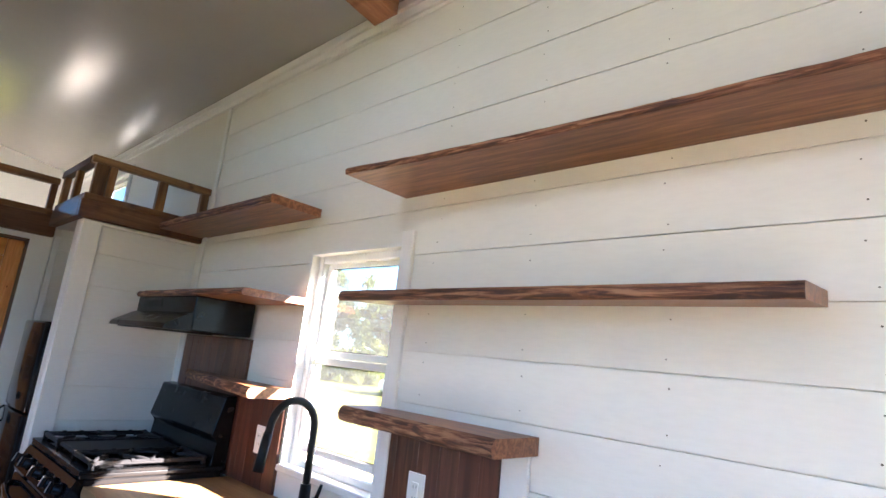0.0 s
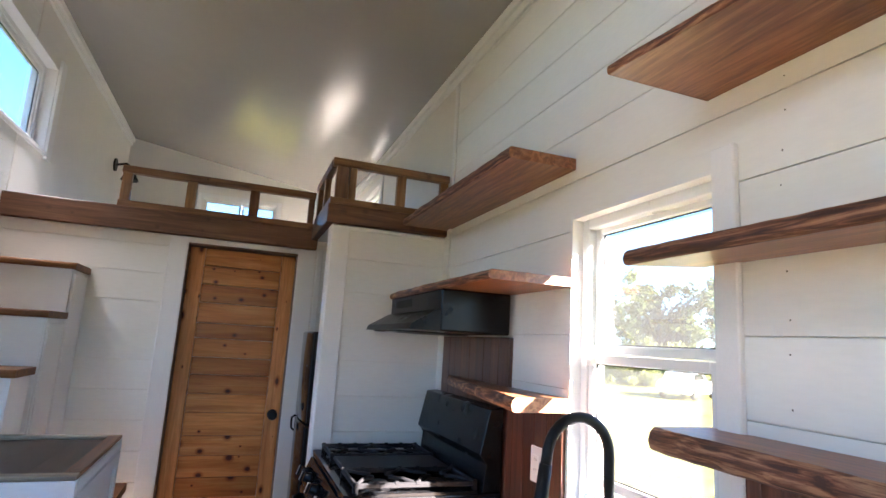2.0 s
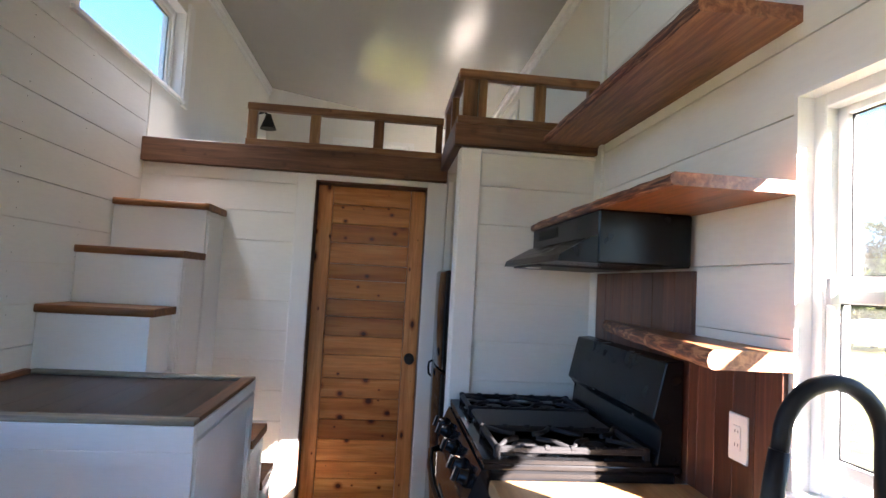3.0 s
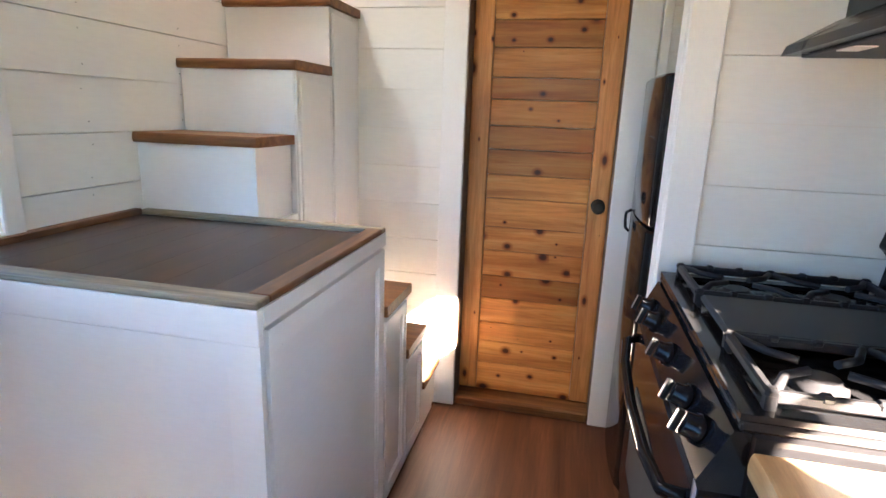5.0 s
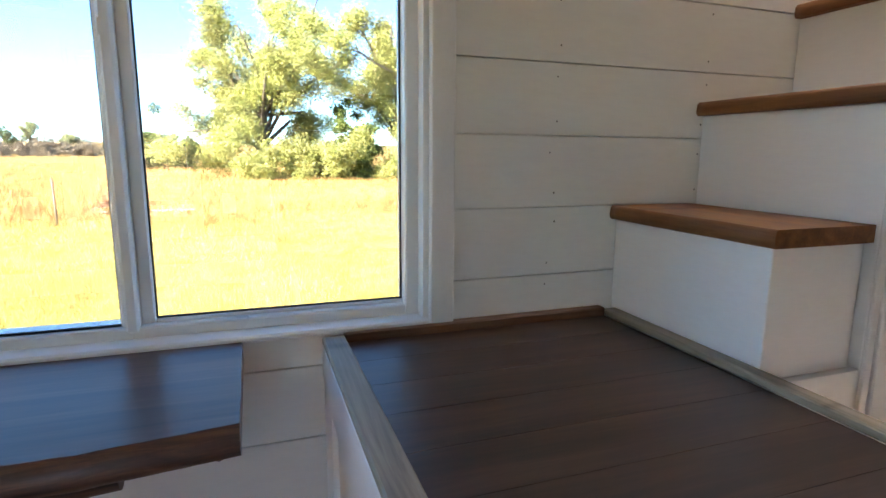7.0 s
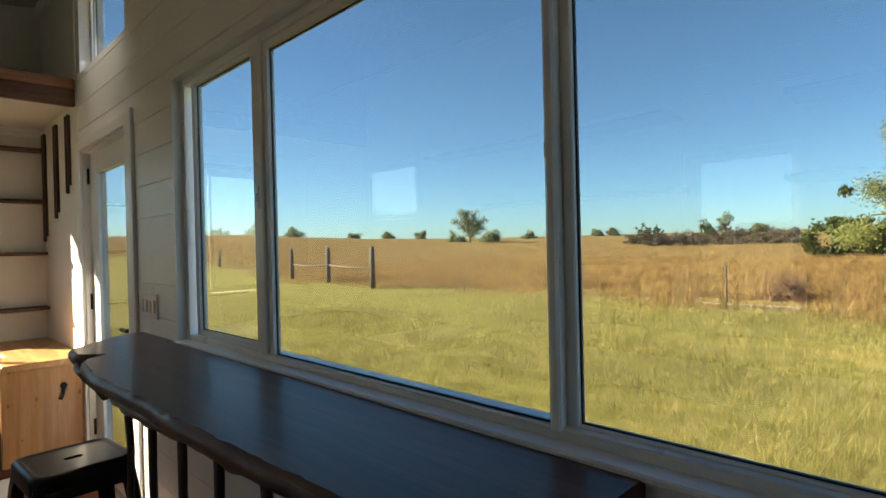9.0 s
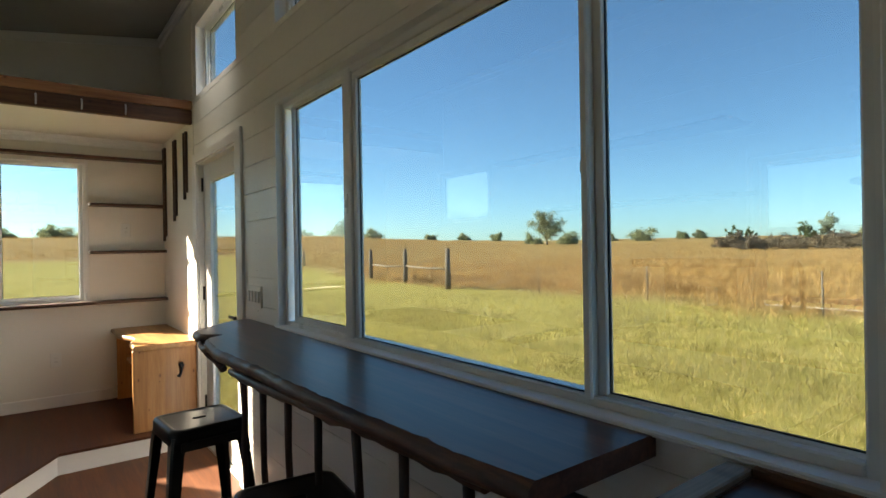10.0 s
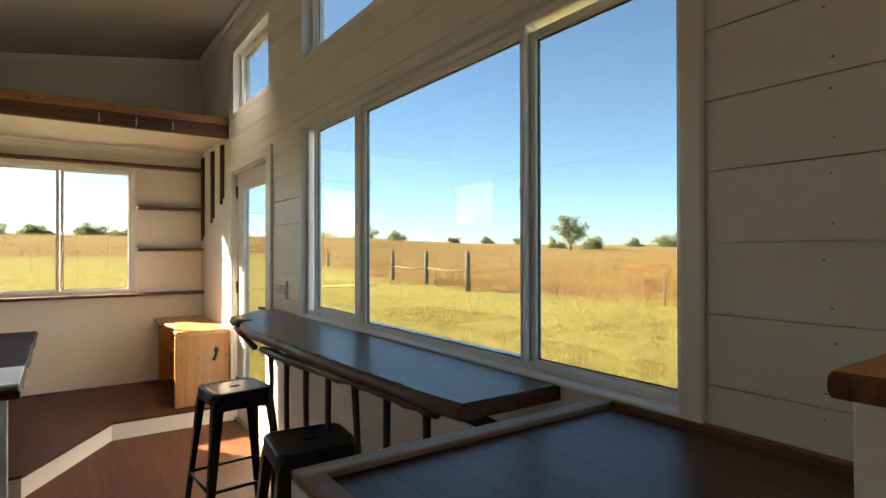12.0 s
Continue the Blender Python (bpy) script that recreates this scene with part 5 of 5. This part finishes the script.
LAWN_BLADE = blades("lawn_grass", (0.18, 0.175, 0.05), (0.39, 0.345, 0.135), (0.60, 0.51, 0.28), 0.3, 0.8)
HAY_BLADE = blades("dry_tall_grass", (0.22, 0.125, 0.055), (0.43, 0.285, 0.125), (0.66, 0.50, 0.245), 0.3, 1.0)
LEAF_SUN = blades("yellow_green_leaf", (0.18, 0.22, 0.07), (0.34, 0.37, 0.14), (0.50, 0.50, 0.23), 0.5)
LEAF_DARK = blades("dark_green_leaf", (0.055, 0.08, 0.025), (0.10, 0.135, 0.045), (0.17, 0.205, 0.075), 0.4)
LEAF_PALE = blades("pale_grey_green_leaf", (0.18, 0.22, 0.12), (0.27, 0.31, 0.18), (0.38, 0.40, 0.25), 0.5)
TRUNK = wood("tree_bark", (0.04, 0.032, 0.026), (0.09, 0.072, 0.058), (0.15, 0.125, 0.10), "z", 0.9, 0.0, 0.0, 0.2, 0.5)
POST_GREY = wood("weathered_post", (0.10, 0.085, 0.07), (0.18, 0.155, 0.13), (0.27, 0.24, 0.20), "z", 0.85, 0.0, 0.0, 0.2)

bm = bmesh.new()
rings = []
for r in [0.0, 3, 6, 9, 13, 18, 24, 31, 40, 52, 68, 90, 120, 160, 210, 270, 340, 480, 800, 1600, 3200]:
    rings.append([bm.verts.new((1 + r * math.cos(a), 1 + r * math.sin(a), land(1 + r * math.cos(a), 1 + r * math.sin(a)) if r < 1500 else 4.0)) for a in (2 * math.pi * k / 72 for k in range(72))] if r else [bm.verts.new((1, 1, GROUND))])
for k in range(72):
    bm.faces.new((rings[0][0], rings[1][k], rings[1][(k + 1) % 72]))
for a, c in zip(rings[1:], rings[2:]):
    for k in range(72):
        f = bm.faces.new((a[k], c[k], c[(k + 1) % 72], a[(k + 1) % 72]))
        f.smooth = True
solid("ground", bm, ground_material(), "wide mown lawn running out into a dry hay field", "ground", kind="structure")


def grass(name, mat, count, near, far, spread, height, width, seed, label, hay):
    """Blades between two distances from the house, within arcs of compass given in degrees."""
    rng = np.random.default_rng(seed)
    arcs = np.array(spread, float)
    pick = rng.choice(len(arcs), count, p=arcs[:, 2] / arcs[:, 2].sum())
    ang = np.radians(arcs[pick, 0] + (arcs[pick, 1] - arcs[pick, 0]) * rng.random(count))
    dist = near * (far / near) ** rng.random(count)
    x, y = 1 + dist * np.cos(ang), 1 + dist * np.sin(ang)
    keep = ~((x > -0.6) & (x < 2.9) & (y > -3.4) & (y < 7.0))
    edge = np.maximum.reduce([-17.0 - x, -58.0 - y, x - 60, y - 60]) + 1.6 * np.sin(x * 0.31 + y * 0.23) + 0.8 * np.sin(y * 0.9) + rng.standard_normal(count) * 0.6
    keep &= (edge > 0) if hay else (edge < 2.2)
    x, y, dist, edge = x[keep], y[keep], dist[keep], edge[keep]
    count = len(x)
    south = np.clip((-(y - 1) - 0.9 * np.abs(x - 1)) / (dist + 0.01) * 2.0, 0, 1)
    t = np.clip((dist - 34 + 10 * south) / (240 - 140 * south), 0, 1)
    z = GROUND + 5.2 * t * t * (3 - 2 * t)
    h = height * (0.45 + 0.8 * rng.random(count)) * (1 + 0.30 * np.sin(x * 0.9) * np.sin(y * 0.7) + 0.30 * np.sin(x * 2.3 + 1.1 * np.sin(y)) * np.sin(y * 1.9 + 0.7 * np.sin(x * 1.3)))
    h = h * np.clip(edge / 2.0, 0.5, 1.15) * np.clip(1.5 - edge / 14.0, 1.0, 1.3) if hay else h
    w = width * (0.6 + 0.8 * rng.random(count)) * np.clip(dist / 12, 0.6, 3)
    turn = rng.random(count) * 2 * np.pi
    lean = h * 0.6 * rng.standard_normal(count)
    lean2 = h * 0.6 * rng.standard_normal(count)
    v = np.empty((count, 3, 3))
    v[:, 0] = np.stack([x - w * np.cos(turn), y - w * np.sin(turn), z - 0.03], 1)
    v[:, 1] = np.stack([x + w * np.cos(turn), y + w * np.sin(turn), z - 0.03], 1)
    v[:, 2] = np.stack([x + lean, y + lean2, z + h], 1)
    n = len(v)
    data = bpy.data.meshes.new(name)
    data.from_pydata(v.reshape(-1, 3).tolist(), [], np.arange(n * 3).reshape(-1, 3).tolist())
    data.materials.append(mat)
    tagged(new(name, data), label, "grass", kind="stuff")


VIEW = [(140, 262, 6.0), (262, 292, 1.0), (-35, 62, 1.0)]
grass("lawn_grass", LAWN_BLADE, 480000, 3.5, 60.0, VIEW, 0.085, 0.004, 1, "short yellow-green mown grass", False)
grass("tall_dry_grass", HAY_BLADE, 520000, 15.0, 150.0, VIEW, 0.30, 0.0045, 2, "tall dry golden field grass", True)


def tree(name, x, y, height, crown, mat, seed, leaves, label, leaf=0.10, open_=0.5, bush=False):
    """A tapered trunk, forked limbs, and leaves gathered in clumps round the limb ends."""
    rng = random.Random(seed)
    g = land(x, y) - (0.1 if not bush else 0.16 * height)
    ob = thing(name, (x, y, g), label, "bush" if bush else "tree", "trees round the field")
    bm = bmesh.new()
    tips = []
    stem = [(x, y, g), (x + 0.02 * height, y, g + 0.16 * height), (x + 0.01 * height, y + 0.02 * height, g + 0.34 * height)]
    if bush:
        stem = [(x, y, g), (x, y, g + 0.1 * height), (x, y, g + 0.2 * height)]
    g_ = 0.35 if bush else 1.0
    tube(stem, [0.035 * height * g_, 0.027 * height * g_, 0.022 * height * g_], 8, bm)
    count = int(14 + height * 0.6) if not bush else 13
    for k in range(count):
        a = 2 * math.pi * (k + rng.random() * 0.7) / count
        up = rng.uniform(0.22, 1.0) if not bush else rng.uniform(0.12, 1.0)
        reach = crown * rng.uniform(0.30, 1.1) * (1.15 - 0.6 * abs(up - (0.6 if not bush else 0.35)))
        p0 = Vector(stem[1 + (k % 2)])
        p2 = Vector((x + reach * math.cos(a), y + reach * math.sin(a), g + height * up))
        p1 = p0.lerp(p2, 0.5) + Vector((rng.uniform(-1, 1), rng.uniform(-1, 1), rng.uniform(0, 1))) * 0.07 * height
        tube([p0, p1, p2], [0.014 * height * g_, 0.008 * height * g_, 0.003 * height * g_], 5, bm)
        for s in range(5):
            q = p1.lerp(p2, rng.uniform(-0.1, 1.1)) + Vector((rng.gauss(0, 1), rng.gauss(0, 1), rng.gauss(0, 0.8))) * 0.13 * crown
            tips.append(q)
            if s < 3:
                tube([p1.lerp(p2, 0.3), q], [0.004 * height * g_, 0.0015 * height * g_], 4, bm)
    part("trunk", bm, TRUNK, ob)
    nr = np.random.default_rng(seed)
    tips = np.array([tuple(p) for p in tips])
    c = tips[nr.integers(0, len(tips), leaves)] + nr.standard_normal((leaves, 3)) * crown * np.array([0.062, 0.062, 0.052]) * (0.6 + open_)
    a = nr.standard_normal((leaves, 3))
    a /= np.linalg.norm(a, axis=1)[:, None]
    b2 = np.cross(a, nr.standard_normal((leaves, 3)))
    b2 /= np.linalg.norm(b2, axis=1)[:, None]
    s = leaf * (0.6 + 0.9 * nr.random(leaves))[:, None]
    v = np.stack([c - a * s, c + b2 * s * 0.55, c + a * s, c - b2 * s * 0.55], 1)
    data = bpy.data.meshes.new("crown")
    data.from_pydata(v.reshape(-1, 3).tolist(), [], np.arange(leaves * 4).reshape(-1, 4).tolist())
    data.materials.append(mat)
    cr = new("crown", data)
    cr.parent = ob
    cr.matrix_parent_inverse = Matrix.Translation(-ob.location)
    return ob


def heading(degrees, dist):
    """A place at a compass turn (counter-clockwise from +y) and distance from the room."""
    a = radians(degrees)
    return 1.0 - dist * math.sin(a), 2.4 + dist * math.cos(a)


tree("cottonwood_tree", *heading(89.3, 46), 14.3, 6.8, LEAF_SUN, 11, 110000, "tall yellow-green cottonwood with bare lower limbs", 0.08, 0.6)
tree("cottonwood_tree", *heading(74.5, 44), 14.0, 6.2, LEAF_SUN, 15, 90000, "tall yellow-green cottonwood with bare lower limbs", 0.08, 0.6)
tree("cedar_tree", *heading(80.0, 42), 6.0, 3.4, LEAF_DARK, 19, 12000, "dark green cedar between the cottonwoods", 0.10, 0.5, True)
tree("field_bush", *heading(72.0, 38), 3.0, 4.0, LEAF_SUN, 20, 16000, "low yellow-green scrub under the cottonwood", 0.085, 0.7, True)
tree("field_bush", *heading(82.0, 40), 3.6, 4.0, LEAF_SUN, 12, 16000, "low yellow-green scrub under the cottonwood", 0.085, 0.7, True)
tree("field_bush", *heading(88.5, 40), 3.2, 3.4, LEAF_SUN, 18, 14000, "low yellow-green scrub under the cottonwood", 0.085, 0.7, True)
tree("cedar_tree", *heading(97.8, 62), 5.6, 4.0, LEAF_DARK, 13, 9000, "dark green round cedar at the field edge", 0.16, 0.5, True)
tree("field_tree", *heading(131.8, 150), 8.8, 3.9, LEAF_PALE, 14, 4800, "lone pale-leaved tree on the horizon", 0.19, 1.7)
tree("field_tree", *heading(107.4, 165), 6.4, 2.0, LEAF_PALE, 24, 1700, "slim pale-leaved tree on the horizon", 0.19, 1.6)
tree("cedar_tree", *heading(108.9, 165), 4.6, 2.6, LEAF_DARK, 25, 3000, "small dark green cedar on the horizon", 0.17, 0.6, True)
tree("cedar_tree", *heading(114.6, 165), 4.4, 2.2, LEAF_DARK, 26, 2600, "small dark green cedar on the horizon", 0.17, 0.7, True)
tree("cedar_tree", *heading(113.3, 165), 4.0, 1.4, LEAF_DARK, 27, 1500, "small dark green cedar on the horizon", 0.17, 0.7, True)
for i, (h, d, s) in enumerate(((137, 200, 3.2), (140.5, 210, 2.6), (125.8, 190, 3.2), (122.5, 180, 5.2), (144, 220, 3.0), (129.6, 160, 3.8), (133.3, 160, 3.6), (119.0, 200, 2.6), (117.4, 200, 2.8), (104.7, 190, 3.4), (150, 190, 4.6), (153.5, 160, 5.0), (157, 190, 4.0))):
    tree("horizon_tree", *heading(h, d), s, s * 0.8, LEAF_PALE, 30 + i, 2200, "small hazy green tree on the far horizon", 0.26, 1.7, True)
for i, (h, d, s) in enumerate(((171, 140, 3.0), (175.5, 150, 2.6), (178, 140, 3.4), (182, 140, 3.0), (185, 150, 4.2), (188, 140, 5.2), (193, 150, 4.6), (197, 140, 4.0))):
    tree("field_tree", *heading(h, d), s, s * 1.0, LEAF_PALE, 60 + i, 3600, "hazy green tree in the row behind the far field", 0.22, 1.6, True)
for i, (h, d, s) in enumerate(((-36, 52, 9.5), (-44, 46, 9.0), (-29, 60, 9.0), (-52, 55, 9.0), (-21, 50, 6.5), (-60, 60, 8.5), (-13, 58, 7.0), (-70, 60, 8))):
    tree("yard_tree", *heading(h, d), s, s * 0.5, LEAF_DARK if i in (0, 1, 3) else LEAF_SUN, 80 + i, 9000, "leafy dark green tree behind the sunlit lawn" if i in (0, 1, 3) else "leafy yellow-green tree behind the sunlit lawn", 0.20, 0.5)

for i, (h, d, s) in enumerate(((-33, 44, 3.6), (-38.5, 46, 4.2), (-42, 43, 3.4), (-47, 45, 4.0), (-51, 44, 3.6), (-56, 46, 4.2), (-26, 45, 3.8), (-18, 46, 3.6))):
    tree("yard_bush", *heading(h, d), s, s * 0.75, LEAF_SUN, 110 + i, 8000, "dense leafy hedge bush below the yard trees", 0.13, 0.6, True)

for i, (h, d, s) in enumerate(((-139.5, 55, 6.6), (-144.0, 60, 5.6), (-134.5, 58, 5.8))):
    tree("yard_tree", *heading(h, d), s, s * 0.5, LEAF_SUN, 100 + i, 5000, "leafy yellow-green tree behind the sunlit lawn", 0.20, 0.5)

LEAF_GREY = blades("grey_brown_twig", (0.10, 0.085, 0.07), (0.17, 0.145, 0.12), (0.25, 0.22, 0.17), 0.3)
for i in range(14):
    tree("far_scrub", *heading(101.5 + 1.05 * i, 108 + 6 * math.sin(i * 2.1)), 2.4 + 0.5 * math.sin(i * 1.7), 2.6, LEAF_GREY, 140 + i, 2600, "low grey-brown leafless scrub behind the hay bales", 0.14, 0.9, True)


# brush heap and far hay bales
def brush_heap(x, y):
    rng = random.Random(21)
    bm = bmesh.new()
    for k in range(150):
        a, r = rng.uniform(0, 2 * math.pi), rng.uniform(0.1, 1.0)
        foot = Vector((x + r * math.cos(a), y + r * 1.2 * math.sin(a), GROUND - 0.05))
        head = Vector((x + rng.gauss(0, 0.22), y + rng.gauss(0, 0.3), GROUND + rng.uniform(0.35, 1.15) * (1.15 - 0.4 * r)))
        tube([foot, foot.lerp(head, 0.5) + Vector((rng.gauss(0, 0.06), rng.gauss(0, 0.06), 0.03)), head], [0.018, 0.013, 0.006], 4, bm)
    solid("brush_heap", bm, BARK, "heap of dry reddish-brown branches in the tall grass", "brush heap")


brush_heap(-19.4, -2.1)
BALE = paint("weathered_hay_bale", (0.26, 0.15, 0.09), 0.95, 0.25, 0.6, (6, 6, 6), 0.0)
for bx, by, r in ((-108.0, -50.6, 0.85), (-111.5, -48.0, 0.8)):
    gz = land(bx, by) - 0.35
    ring = [(0.0, 0.55), (0.04, 0.92), (0.14, 1.0), (1.36, 1.0), (1.46, 0.92), (1.5, 0.55)]
    solid("hay_bale", tube([(bx - 0.5 + d * 0.7, by + d * 0.75, gz + r) for d, s in ring], [r * s for d, s in ring], 20), BALE, "round weathered reddish hay bale in the field", "hay bale", "far hay bales")

# old corner fence
fence = thing("field_fence", (-16.5, -24.0, GROUND), "weathered grey post fence at the field corner", "fence")
prev = None
for x, y in ((-15.8, -19.0), (-17.2, -25.0), (-17.4, -29.5), (-18.0, -42.0)):
    part("post", tube([(x, y, GROUND - 0.1), (x + 0.01, y, GROUND + 1.0), (x + 0.02, y, GROUND + 2.05)], [0.14, 0.135, 0.125], 9), POST_GREY, fence)
    if prev and y > -40:
        part("rail", tube([(prev[0], prev[1], GROUND + 1.02), ((x + prev[0]) / 2, (y + prev[1]) / 2, GROUND + 0.98), (x, y, GROUND + 1.05)], 0.05, 7), POST_GREY, fence)
    prev = (x, y)
for x, y in ((-17.5, -9.0), (-16.5, -3.0), (-17.0, -14.0)):
    part("stake", tube([(x, y, GROUND - 0.1), (x + 0.05, y, GROUND + 1.25)], 0.025, 6), POST_GREY, fence)


def parked_car(x, y, turn):
    """A white car across the lawn: hull, cabin with glazing, wheels with rims."""
    car = thing("parked_car", (x, y, GROUND), "white parked car on the far side of the lawn", "car")
    m = pose(x, y, GROUND, 0, 0, turn)

    def hull(profile, half, bevel):
        bm = bmesh.new()
        ends = [[bm.verts.new((a, s * half, z)) for a, z in profile] for s in (-1, 1)]
        n = len(profile)
        for k in range(n):
            bm.faces.new((ends[0][k], ends[0][(k + 1) % n], ends[1][(k + 1) % n], ends[1][k]))
        bm.faces.new(ends[0][::-1])
        bm.faces.new(ends[1])
        bmesh.ops.bevel(bm, geom=bm.edges[:], offset=bevel, segments=2, affect="EDGES")
        bmesh.ops.transform(bm, matrix=m, verts=bm.verts)
        return bm

    part("body", hull([(-2.2, 0.32), (-2.25, 0.75), (-1.9, 0.95), (1.0, 0.98), (2.1, 0.82), (2.25, 0.55), (2.2, 0.32)], 0.88, 0.07), TRIM, car)
    cabin = part("cabin", hull([(-1.85, 0.93), (-1.35, 1.42), (0.15, 1.46), (1.05, 0.96)], 0.72, 0.06), TRIM, car)
    part("windscreen", hull([(0.24, 1.40), (0.98, 1.00), (1.02, 1.02), (0.28, 1.43)], 0.62, 0.005), BLACK_ENAMEL, cabin)
    part("side_window", hull([(-1.3, 1.02), (-1.05, 1.34), (0.05, 1.37), (0.6, 1.03)], 0.735, 0.01), BLACK_ENAMEL, cabin)
    for a in (-1.4, 1.35):
        for s in (-0.82, 0.82):
            bm = tube([m @ Vector((a, s - 0.1, 0.33)), m @ Vector((a, s + 0.1, 0.33))], 0.33, 18)
            wheel = part("wheel", bm, MATTE_BLACK, car)
            part("rim", tube([m @ Vector((a, s - 0.105, 0.33)), m @ Vector((a, s + 0.105, 0.33))], 0.2, 12), STEEL, wheel)


parked_car(25.0, 24.6, 25)
